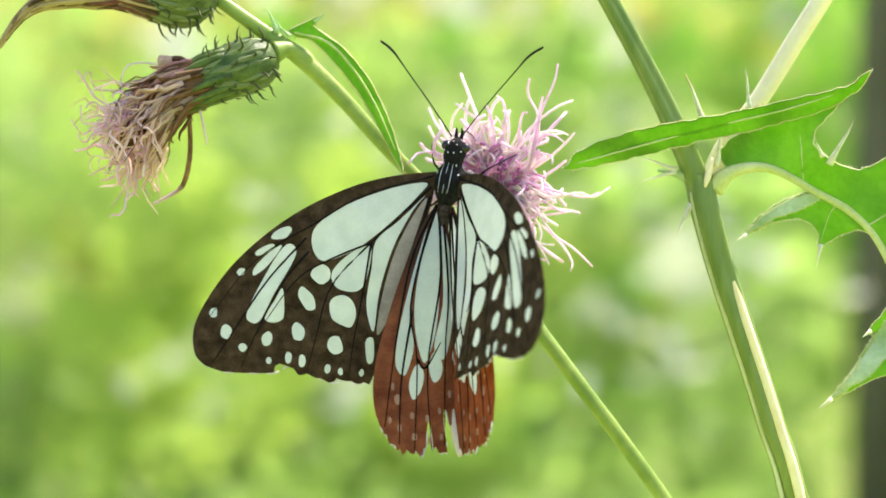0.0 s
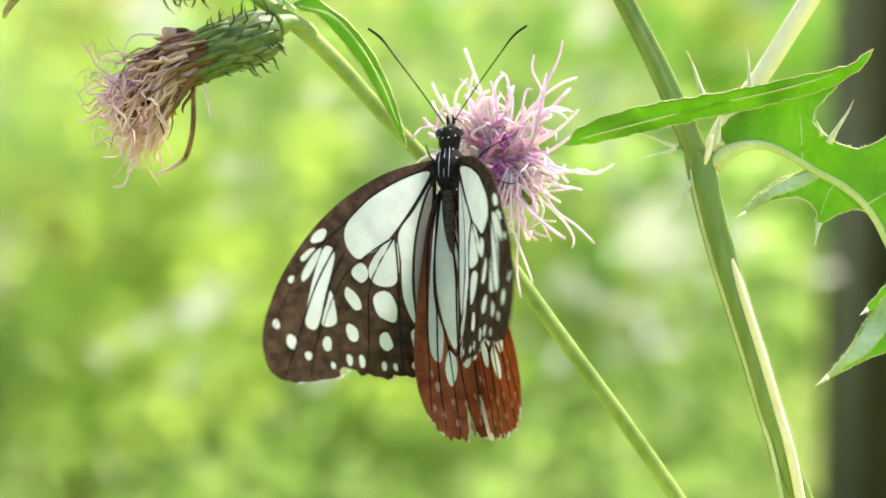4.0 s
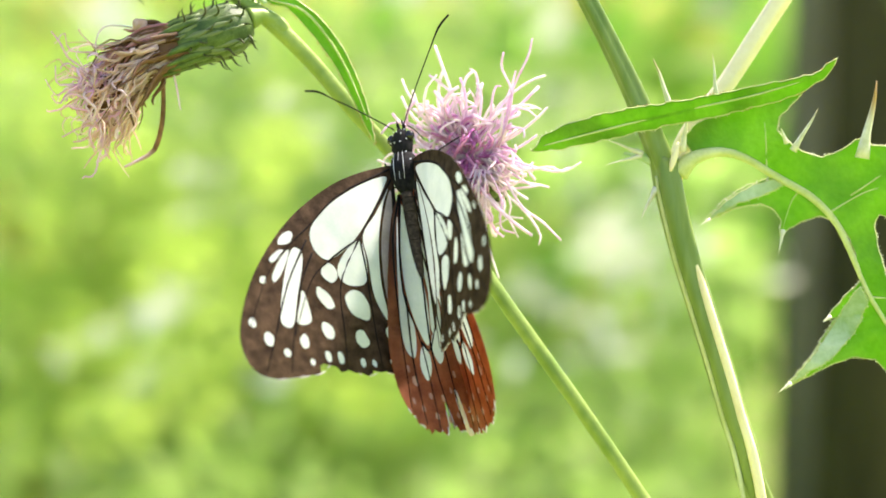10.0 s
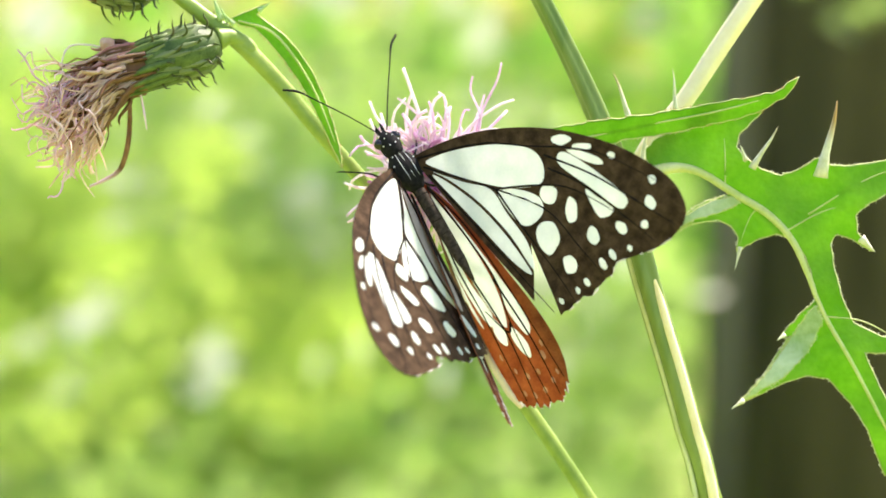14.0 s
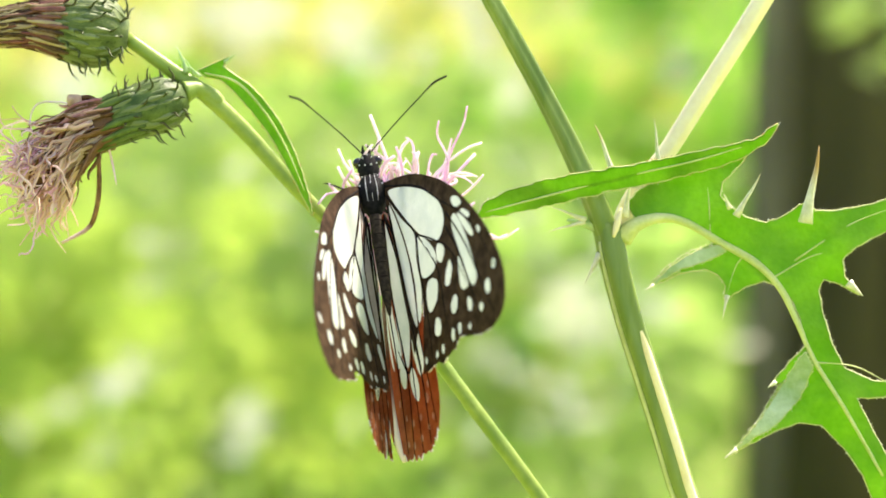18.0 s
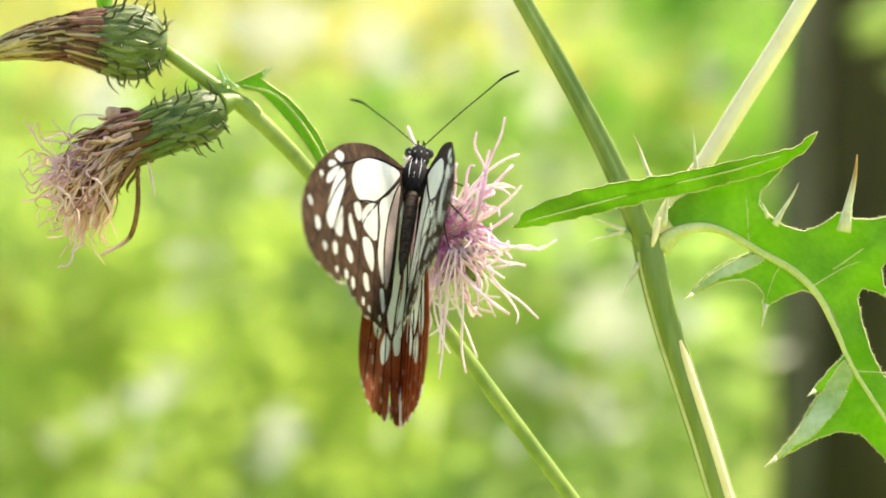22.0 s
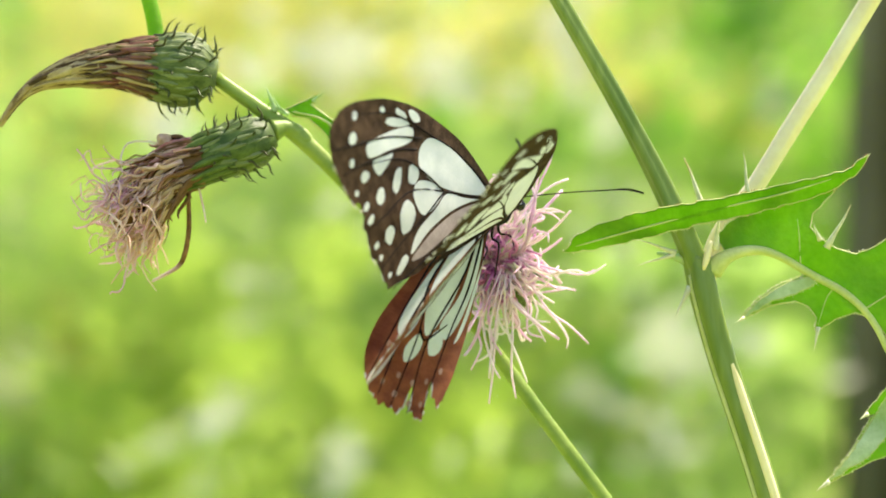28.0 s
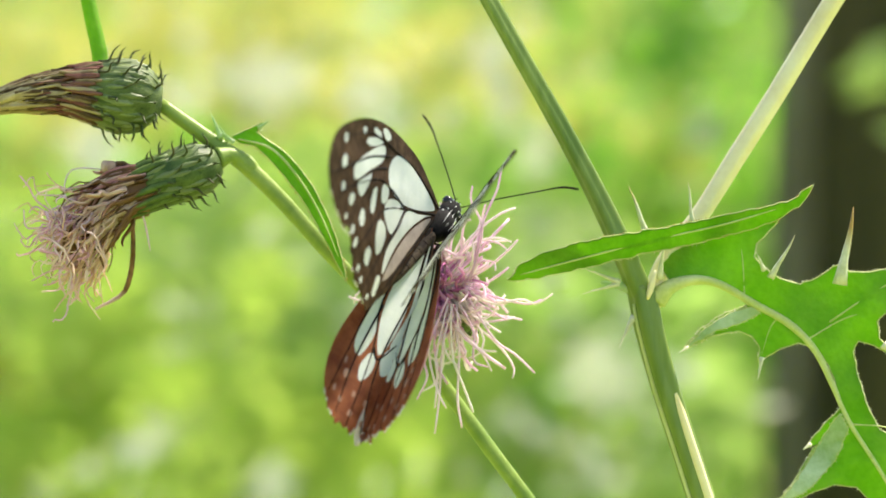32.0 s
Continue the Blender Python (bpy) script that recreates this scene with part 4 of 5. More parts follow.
def butterfly():
    mm = 0.001
    root = empty_at("butterfly", (0, 0.48, 0.81))
    tagged(root, "brown and chestnut butterfly with pale windowed wings feeding on the flower", "butterfly")
    thorax = part("thorax", egg((0, 4.2 * mm, 0), (0, -4.8 * mm, 0), [1.3 * mm, 2.5 * mm, 3.0 * mm, 2.9 * mm, 2.3 * mm, 1.2 * mm], 20, 0.05, 1), BODY, root, "black furry thorax with white dots")
    abdomen = part("abdomen", egg((0, -3.8 * mm, 0), (0, -25 * mm, -2.4 * mm), [1.2 * mm, 1.3 * mm, 1.3 * mm, 1.2 * mm, 1.0 * mm, 0.3 * mm], 16, 0.03, 2), ABDOMEN, root, "slim dark abdomen")
    for i in range(6):
        y = -6.0 - 2.9 * i
        ring = tube([(1.3 * mm * math.cos(a) * (1 - 0.02 * i * i), y * mm, 1.3 * mm * math.sin(a) * (1 - 0.02 * i * i) - (0.3 + 0.22 * i) * mm) for a in np.linspace(0.3, math.pi - 0.3, 9)], [0.06 * mm], 9, 4)
        part("segment_ring", ring, VEIN, abdomen)
    head = part("head", egg((0, 8.8 * mm, 0.6 * mm), (0, 3.4 * mm, 0.3 * mm), [0.4 * mm, 1.8 * mm, 2.2 * mm, 2.1 * mm, 1.7 * mm], 18, 0.05, 3), BODY, root, "black head with white dots")
    for s in (-1, 1):
        part("eye", egg((s * 1.5 * mm, 7.9 * mm, 0.7 * mm), (s * 2.2 * mm, 5.8 * mm, 0.7 * mm), [0.3 * mm, 0.95 * mm, 1.1 * mm, 0.95 * mm, 0.3 * mm], 12), EYE, head)
        part("palp", tube([(s * 0.5 * mm, 8.2 * mm, 0), (s * 0.6 * mm, 9.6 * mm, 0.2 * mm), (s * 0.5 * mm, 10.6 * mm, 0.9 * mm)], [0.4 * mm, 0.35 * mm, 0.1 * mm], 6, 6), BODY, head)
    rnd = random.Random(5)
    for x, y, z, r, own in ((0, 7.6, 2.4, 0.28, head), (0.9, 7.0, 2.4, 0.25, head), (-0.9, 7.0, 2.4, 0.25, head), (0.6, 5.3, 2.5, 0.3, head), (-0.6, 5.3, 2.5, 0.3, head), (1.7, 5.8, 1.8, 0.3, head), (-1.7, 5.8, 1.8, 0.3, head), (1.5, 3.0, 2.1, 0.3, thorax),
                            (-1.5, 3.0, 2.1, 0.3, thorax), (2.2, 1.2, 1.9, 0.35, thorax), (-2.2, 1.2, 1.9, 0.35, thorax), (1.2, 8.2, 1.3, 0.22, head), (-1.2, 8.2, 1.3, 0.22, head), (2.4, 3.0, 0.6, 0.3, thorax), (-2.4, 3.0, 0.6, 0.3, thorax)):
        r *= 0.55
        part("white_dot", egg((x * mm, (y + r) * mm, z * mm), (x * mm, (y - r) * mm, z * mm), [0.05 * mm, r * mm, r * mm, 0.05 * mm], 8), BODY_WHITE, own)
    for s in (-0.9, 0.9, 0):
        part("thorax_line", tube([(s * mm, 3.2 * mm, 2.45 * mm), (s * 1.2 * mm, 0.5 * mm, 2.85 * mm), (s * 1.1 * mm, -2.8 * mm, 2.7 * mm)], [0.03 * mm, 0.08 * mm, 0.03 * mm], 8, 5), BODY_WHITE, thorax)
    for s in (-1, 1):
        for y, ky, fx, fy in ((2.5, 4, 8.5, 8), (0.5, -1, 9.5, -1.5), (-1.5, -6, 7.5, -10)):
            part("leg", tube([(s * 1.0 * mm, y * mm, -1.6 * mm), (s * 3.6 * mm, ky * 0.6 * mm, -4.2 * mm), (s * 5.6 * mm, ky * mm, -3.6 * mm), (s * fx * mm, fy * mm, -8.0 * mm), (s * (fx + 0.6) * mm, (fy + 0.8) * mm, -9.5 * mm)],
                             [0.32 * mm, 0.26 * mm, 0.18 * mm, 0.14 * mm, 0.08 * mm], 14, 6), BODY, root)
    part("proboscis", tube([(0, 8.6 * mm, -0.2 * mm), (0.2 * mm, 10.5 * mm, -1.5 * mm), (0.6 * mm, 10.6 * mm, -5 * mm), (1 * mm, 9.5 * mm, -8 * mm)], [0.16 * mm, 0.13 * mm, 0.1 * mm, 0.08 * mm], 12, 5), BODY, root)
    wings = [forewing(root, False), forewing(root, True), hindwing(root, False), hindwing(root, True)]
    feelers = []
    for s in (-1, 1):
        feelers.append(part("antenna", tube([(0, 0, 0), (0, 8 * mm, 0.15 * mm), (s * 0.3 * mm, 16 * mm, 0.2 * mm), (s * 0.5 * mm, 20.5 * mm, 0.1 * mm), (s * 1.5 * mm, 23.6 * mm, -0.3 * mm)],
                                            [0.13 * mm, 0.13 * mm, 0.13 * mm, 0.15 * mm, 0.26 * mm, 0.22 * mm], 24, 6), BODY, root))
    return root, wings, feelers


insect, wings, feelers = butterfly()


# ---- the wood's edge behind ----
def trunk():
    base = (0.735, 3.95, -0.1)
    root = empty_at("tree", base)
    tagged(root, "dark tree trunk with rough bark beyond the meadow", "tree")
    rnd = random.Random(9)
    vs, fs, n, s = [], [], 60, 36
    for i in range(n):
        z = 4.0 * i / (n - 1)
        for k in range(s):
            a = 2 * math.pi * k / s
            r = 0.205 + 0.06 * math.exp(-z * 4) + 0.016 * noise.noise((math.cos(a) * 4, math.sin(a) * 4, z * 1.3)) + 0.010 * abs(noise.noise((math.cos(a) * 14, math.sin(a) * 14, z * 3)))
            vs.append((r * math.cos(a) + 0.01 * z, r * math.sin(a), z))
    fs = [(i * s + k, i * s + (k + 1) % s, (i + 1) * s + (k + 1) % s, (i + 1) * s + k) for i in range(n - 1) for k in range(s)]
    part("trunk", (vs, fs), BARK, root)
    # added strip: light on the trunk's left edge, put into its colour
    lit_edge = [(-0.192 + 0.01 * z + 0.006 * math.sin(z * 5), -0.075 + 0.01 * math.sin(z * 3.1), z) for z in np.linspace(0, 4, 17)]
    part("bark_ridge", tube(lit_edge, [0.05, 0.034, 0.03, 0.028], 40, 10, 3, 0.12), BARK_LIT, root, "grey-brown strip for the lit left edge of the trunk")
    lv, lf = leaves(420, lambda r: (r.gauss(0.7, 0.4), r.gauss(-0.9, 0.33), r.gauss(3.8, 0.35)), 0.06, 10, 3.14)
    part("crown", (lv, lf), FOLIAGE, root, smooth=False)


def leaves(count, place, size, seed, tilt=0.9):
    """Loose bent leaves, four faces each."""
    rnd, vs, fs = random.Random(seed), [], []
    for _ in range(count):
        p = Vector(place(rnd))
        e = Euler((rnd.uniform(-tilt, tilt), rnd.uniform(-tilt, tilt), rnd.uniform(0, 6.28)))
        l = size * rnd.uniform(0.5, 1.6)
        wd = l * rnd.uniform(0.22, 0.4)
        m = Matrix.Translation(p) @ e.to_matrix().to_4x4()
        o = len(vs)
        for q in ((0, -l, 0), (-wd, -0.2 * l, 0.12 * l), (0, -0.1 * l, 0), (wd, -0.2 * l, 0.12 * l), (0, l, -0.15 * l)):
            vs.append(m @ Vector(q))
        fs += [(o, o + 2, o + 1), (o, o + 3, o + 2), (o + 1, o + 2, o + 4), (o + 2, o + 3, o + 4)]
    return vs, fs


def undergrowth():
    def place(r):
        y = 3.0 + 4.2 * r.random()
        x = r.uniform(-0.27, 0.27) * (y + 0.4)
        if x > 0.12 * y and y < 4.1:
            x = -x
        z = max(bank(y) + 0.02, 0.12 + 0.16 * y + r.gauss(0, 0.13))
        return (x, y, z) if noise.noise((x * 2.2, y * 0.9, z * 2.6)) > -0.16 else place(r)
    tagged(part("undergrowth", leaves(12000, place, 0.036, 3, 3.14), FOLIAGE, smooth=False), "blurred bright green leaves of the undergrowth", "undergrowth", kind="stuff")
    def far(r):
        y = r.uniform(7, 14)
        x, z = r.uniform(-0.35, 0.35) * y, 0.3 + 0.17 * y + r.gauss(0, 0.55)
        return (x, y, z) if noise.noise((x * 1.1 + 7, y * 0.5, z * 1.3)) > -0.2 else far(r)
    tagged(part("far_woods", leaves(14000, far, 0.085, 4, 3.14), FOLIAGE, smooth=False), "far sunlit yellow-green leaves of the wood", "woods", kind="stuff")
    def sprig(r):
        return (r.gauss(0.63, 0.03), r.gauss(3.4, 0.1), r.gauss(1.10, 0.035))
    tagged(part("sprig", leaves(26, sprig, 0.045, 8), FOLIAGE, smooth=False), "green leaves of a twig before the trunk", "twig", kind="stuff")
    def glint(r):
        y = r.uniform(4.5, 9)
        return (r.uniform(-0.24, 0.2) * y, y, 0.8 + r.uniform(-0.11, 0.16) * y)
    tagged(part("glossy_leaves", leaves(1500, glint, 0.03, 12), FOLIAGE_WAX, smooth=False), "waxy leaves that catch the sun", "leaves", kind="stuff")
    clumps = ((-0.55, 6.0, 1.33), (-0.25, 6.2, 1.36), (-0.80, 6.0, 1.24), (-0.78, 4.6, 1.12), (-0.45, 5.2, 1.32), (-0.62, 5.0, 1.22), (0.10, 5.6, 1.30), (-0.75, 6.5, 1.55), (-0.5, 6.0, 0.75), (0.25, 6.4, 0.95))
    def yellow(r):
        x, y, z = clumps[r.randrange(len(clumps))]
        return (r.gauss(x, 0.026 * y), r.gauss(y, 0.2), r.gauss(z, 0.02 * y))
    tagged(part("yellow_leaves", leaves(2700, yellow, 0.026, 6, 3.14), FOLIAGE_GOLD, smooth=False), "yellowing leaves and dry stalks among the green", "leaves", kind="stuff")
    # whitish clumps in place of soft bright discs
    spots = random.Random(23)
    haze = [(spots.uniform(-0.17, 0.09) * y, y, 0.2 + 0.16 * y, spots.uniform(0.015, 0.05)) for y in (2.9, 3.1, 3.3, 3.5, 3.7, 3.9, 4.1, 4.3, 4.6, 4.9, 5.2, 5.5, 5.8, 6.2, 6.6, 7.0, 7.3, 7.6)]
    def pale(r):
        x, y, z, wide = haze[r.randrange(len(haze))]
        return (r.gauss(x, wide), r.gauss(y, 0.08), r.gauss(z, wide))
    tagged(part("pale_leaves", leaves(1000, pale, 0.017, 14, 3.14), FOLIAGE_PALE, smooth=False), "pale grey-green leaf tufts standing in for blurred highlights", "leaves", kind="stuff")
    # masses of leaves that stand out of the meadow: across, up and width as seen from the path, in hundredths of their distance
    def mass(name, spots, y0, y1, per, size, mat, seed, label, tall=1.0):
        own, out = random.Random(seed), []
        for across, up, wide in spots:
            y = own.uniform(y0, y1)
            place = lambda r: (y * (across + r.gauss(0, wide * 0.55)) / 100, r.gauss(y, 0.12), 0.8 + y * (up + r.gauss(0, wide * 0.55 * tall)) / 100)
            out.append(leaves(int(per * wide), place, size, own.randrange(9999), 3.14))
        tagged(part(name, joined(out), mat, smooth=False), label, "leaves", kind="stuff")
    # the background's dark patches, painted as deep green leaves
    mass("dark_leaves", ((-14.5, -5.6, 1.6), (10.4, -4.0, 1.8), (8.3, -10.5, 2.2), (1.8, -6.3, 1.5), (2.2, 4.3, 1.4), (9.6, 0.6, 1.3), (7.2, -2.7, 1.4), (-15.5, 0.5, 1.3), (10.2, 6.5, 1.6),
                         (9.0, 9.5, 1.5), (4.2, -4.2, 1.4), (6.4, -6.4, 1.6), (3.4, -8.6, 1.6), (9.4, -6.6, 1.5), (8.0, -2.6, 1.3), (7.4, -9.6, 1.5), (-12.0, -12.5, 2.0), (4.0, -13.5, 2.2), (10.0, -8.0, 1.6)), 3.5, 4.4, 46, 0.024, FOLIAGE_DEEP, 51, "deep green leaves, shade put into their colour")
    # bright yellow patches: sunlight painted by leaf colour
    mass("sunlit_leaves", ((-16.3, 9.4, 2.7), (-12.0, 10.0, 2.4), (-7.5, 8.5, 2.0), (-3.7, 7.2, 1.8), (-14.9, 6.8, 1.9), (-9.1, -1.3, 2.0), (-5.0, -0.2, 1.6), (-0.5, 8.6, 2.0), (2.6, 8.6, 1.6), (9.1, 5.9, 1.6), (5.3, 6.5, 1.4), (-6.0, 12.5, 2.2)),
         4.2, 5.4, 72, 0.026, FOLIAGE_GOLD, 52, "yellow leaves of the wood's edge, sunlight put into their colour")
    # pale blurred patches, painted with whitish leaves
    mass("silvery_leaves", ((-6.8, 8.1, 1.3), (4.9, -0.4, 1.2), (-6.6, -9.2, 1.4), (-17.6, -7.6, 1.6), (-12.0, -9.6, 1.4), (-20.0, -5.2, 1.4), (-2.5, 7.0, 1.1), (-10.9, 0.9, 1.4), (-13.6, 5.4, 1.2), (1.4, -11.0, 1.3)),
         3.4, 4.2, 40, 0.02, FOLIAGE_PALE, 53, "whitish leaves that paint pale blurred patches")
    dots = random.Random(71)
    # glints painted as small near-white tufts
    mass("bright_leaves", [(dots.uniform(-17, 11), dots.uniform(-11, 10), dots.uniform(0.35, 0.75)) for _ in range(60)], 3.6, 5.0, 60, 0.016, FOLIAGE_PALE, 55, "small near-white leaf tufts standing in for sun glints")
    # small shaded spots, put into the leaf colour
    mass("shade_leaves", [(dots.uniform(-17, 10), dots.uniform(-12, 9), dots.uniform(0.4, 0.9)) for _ in range(30)], 3.4, 4.6, 45, 0.018, FOLIAGE_DEEP, 56, "small tufts of leaves coloured deep green for shade")
    # bright leaves added to lighten dim parts of the background
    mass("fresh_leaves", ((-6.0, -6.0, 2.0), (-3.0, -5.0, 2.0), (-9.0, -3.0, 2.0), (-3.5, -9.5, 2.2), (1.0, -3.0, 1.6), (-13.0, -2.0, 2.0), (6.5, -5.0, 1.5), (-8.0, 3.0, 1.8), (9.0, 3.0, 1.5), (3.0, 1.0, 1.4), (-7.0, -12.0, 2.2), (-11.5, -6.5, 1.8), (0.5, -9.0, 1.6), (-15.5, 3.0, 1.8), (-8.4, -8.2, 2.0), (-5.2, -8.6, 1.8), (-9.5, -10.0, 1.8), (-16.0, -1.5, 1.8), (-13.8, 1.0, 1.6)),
         3.5, 4.6, 105, 0.024, FOLIAGE_SUNNY, 57, "light green leaves coloured bright for sunlit patches")
    # nearer bright leaves, again sunlight put into colour
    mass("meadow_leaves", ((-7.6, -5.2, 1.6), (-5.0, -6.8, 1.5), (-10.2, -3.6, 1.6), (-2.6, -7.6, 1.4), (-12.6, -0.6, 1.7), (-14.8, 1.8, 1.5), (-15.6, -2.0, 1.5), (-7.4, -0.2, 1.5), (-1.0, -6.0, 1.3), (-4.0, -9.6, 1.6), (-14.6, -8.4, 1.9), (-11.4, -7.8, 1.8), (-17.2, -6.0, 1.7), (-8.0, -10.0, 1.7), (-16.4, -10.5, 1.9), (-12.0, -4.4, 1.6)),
         2.9, 3.4, 75, 0.019, FOLIAGE_SUNNY, 58, "light green meadow leaves coloured bright for full sun")
    # bright discs of light, painted as tight near-white tufts
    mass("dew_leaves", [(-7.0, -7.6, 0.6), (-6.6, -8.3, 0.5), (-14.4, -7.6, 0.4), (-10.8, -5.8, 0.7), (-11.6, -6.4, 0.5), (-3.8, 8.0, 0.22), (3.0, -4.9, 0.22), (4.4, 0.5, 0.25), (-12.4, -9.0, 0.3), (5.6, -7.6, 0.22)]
         + [(dots.uniform(-16, 9), dots.uniform(-9, 9), dots.uniform(0.08, 0.16)) for _ in range(26)], 2.2, 2.6, 45, 0.009, FOLIAGE_PALE, 59, "tight near-white leaf tufts standing in for bright blurred discs")
    # bright leaves closest to the path, added to lighten the lower left
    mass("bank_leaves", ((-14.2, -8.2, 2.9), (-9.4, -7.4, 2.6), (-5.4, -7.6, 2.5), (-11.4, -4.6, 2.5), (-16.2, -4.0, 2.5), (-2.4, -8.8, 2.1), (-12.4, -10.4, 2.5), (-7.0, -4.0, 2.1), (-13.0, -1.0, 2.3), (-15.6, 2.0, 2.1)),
         2.4, 2.9, 26, 0.013, FOLIAGE_SUNNY, 60, "light green leaves of the near bank, coloured bright for sun")
    mass("dry_stalks", ((-15.4, -9.0, 1.2), (-14.6, -8.0, 1.0), (-19.0, -10.5, 1.8), (-17.2, -12.5, 1.6), (-16.6, -3.0, 1.0)), 3.2, 3.7, 70, 0.022, FOLIAGE_OCHRE, 54, "ochre dry stalks at the foot of the bank", 1.8)
    def herb(r):
        y = r.uniform(2.1, 4.4)
        x = r.uniform(-0.3, 0.3) * y
        return (x, y, bank(y, x) + r.uniform(0.01, 0.12 if x > 0.1 * y else 0.3))
    tagged(part("herbs", leaves(9000, herb, 0.022, 16, 3.14), FOLIAGE, smooth=False), "low fresh green herbs on the bank", "herbs", kind="stuff")
    # added dark leaves: the dimmer ground beside the trunk, put into colour
    def shrub(r):
        return (r.gauss(0.50, 0.13), r.gauss(4.5, 0.14), r.gauss(0.80, 0.28))
    tagged(part("shrub_leaves", leaves(1300, shrub, 0.026, 15, 3.14), FOLIAGE_DEEP, smooth=False), "deep green leaves added beside the trunk to darken the background", "shrub", kind="stuff")
    def around(r):
        a, d = r.uniform(0.75, 5.53), r.uniform(3.5, 7)
        return (d * math.sin(a), d * math.cos(a), bank(d * math.cos(a), d * math.sin(a)) + r.uniform(0, 1.6))
    tagged(part("hedge", leaves(7000, around, 0.09, 5, 3.14), FOLIAGE, smooth=False), "leafy green shrubs round the clearing", "hedge", kind="stuff")


trunk()
undergrowth()


def motions():
    def about(p, q):
        return Matrix.Translation(p) @ Matrix.Rotation(q, 4, "Y")
    def at(x, y, z, a, b, c, d):
        from_turn = Matrix.LocRotScale((x, y, z), Quaternion((a, b, c, d)), None)
        return from_turn
    def flap(side, p, f, s, d=0):
        """A wing's pose on the body: raised by f degrees, swept by s; side is 1 for the left wing."""
        return Matrix.Translation((p[0] * side, p[1], p[2])) @ Matrix.Rotation(radians(f * side), 4, "Y") @ Matrix.Rotation(radians(d), 4, "X") @ Matrix.Rotation(radians(s * side), 4, "Z")
    def feel(side, a, e):
        return Matrix.Translation((-0.0009 * side, 0.0086, 0.0014)) @ Matrix.Rotation(radians(a * side), 4, "Z") @ Matrix.Rotation(radians(e), 4, "X")
    walk(thistle_leaf, [(t, Matrix.Translation(FORK - FOOT) @ rot("Z", c) @ rot("Y", a) @ rot("X", e)) for t, a, c, e in (
        (0, -0.07, -0.26, 0.42),
        (0.5, -0.05, 0.48, 0.35),
        (1, 0.03, -0.46, -0.47),
        (1.5, -0.12, 0.57, 0.14),
        (2, -0.04, -0.13, 0.22),
        (2.5, -0.21, 0.48, 0.52),
        (3, -0.09, 0.30, 0.64),
        (3.5, -0.11, 0.38, 0.56),
        (5.5, -0.10, 0.38, 0.48),
        (6, -0.01, 0.22, 0.27),
        (6.5, -0.10, 0.49, 0.50),
        (7, 0.19, 0.52, 0.68),
        (7.5, 0.01, 0.08, -0.35),
        (8, 0.16, 0.34, 0.48),
        (8.5, 0.57, 1.17, 0.64),
        (9, 0.13, 1.12, 0.37),
        (9.5, -0.07, 0.06, 0.59),
        (10, -0.19, 0.98, 0.06),
        (10.5, -0.01, 0.12, 0.58),
        (11, -0.09, 0.26, 0.31),
        (11.5, -0.09, 0.37, 0.32),
        (12, 0.49, 0.72, 0.67),
        (12.5, -0.03, 0.11, -0.09),
        (13, 0.77, 0.42, 0.70),
        (13.5, 0.51, 0.76, 0.33),
        (14, 0.66, 0.41, 0.43),
        (14.5, 0.41, 0.79, 0.08),
        (16.5, 0.10, 0.17, -0.46),
        (17, 0.05, 0.11, -0.51),
        (17.5, 0.05, -0.10, -0.51),
        (18, 0.06, -0.18, -0.44),
        (18.5, 0.04, 0.21, -0.57),
        (19, 0.06, -0.03, -0.28),
        (19.5, 0.05, 0.34, -0.66),
        (20, 0.03, 0.09, -0.07),
        (20.5, 0.02, 0.16, -0.24),
        (21, 0.05, 0.72, -0.52),
        (21.5, 0.07, 0.61, -0.76),
        (22, 0.04, 0.52, -0.41),
        (22.5, 0.06, 0.20, -0.56),
        (23, -0.07, -0.15, -0.05),
        (23.5, -0.02, 0.42, 0.22),
        (24, 0.01, 0.37, -0.12),
        (24.5, 0.03, 0.33, -0.08),
        (25, 0.07, 0.71, -0.65),
        (25.5, 0.01, 0.37, -0.10),
        (26, 0.09, 0.23, -0.66),
        (26.5, 0.01, 0.32, 0.21),
        (28.5, 0.00, 0.16, 0.26),
        (29, 0.04, 0.36, -0.47),
        (29.5, 0.06, 0.44, -0.07),
        (30, 0.02, 0.10, 0.10),
        (30.5, -0.02, -0.23, 0.39),
        (31, -0.01, 0.48, 0.49),
        (31.5, -0.01, 0.07, 0.32),
        (32, 0.00, 0.45, 0.30),
    )])
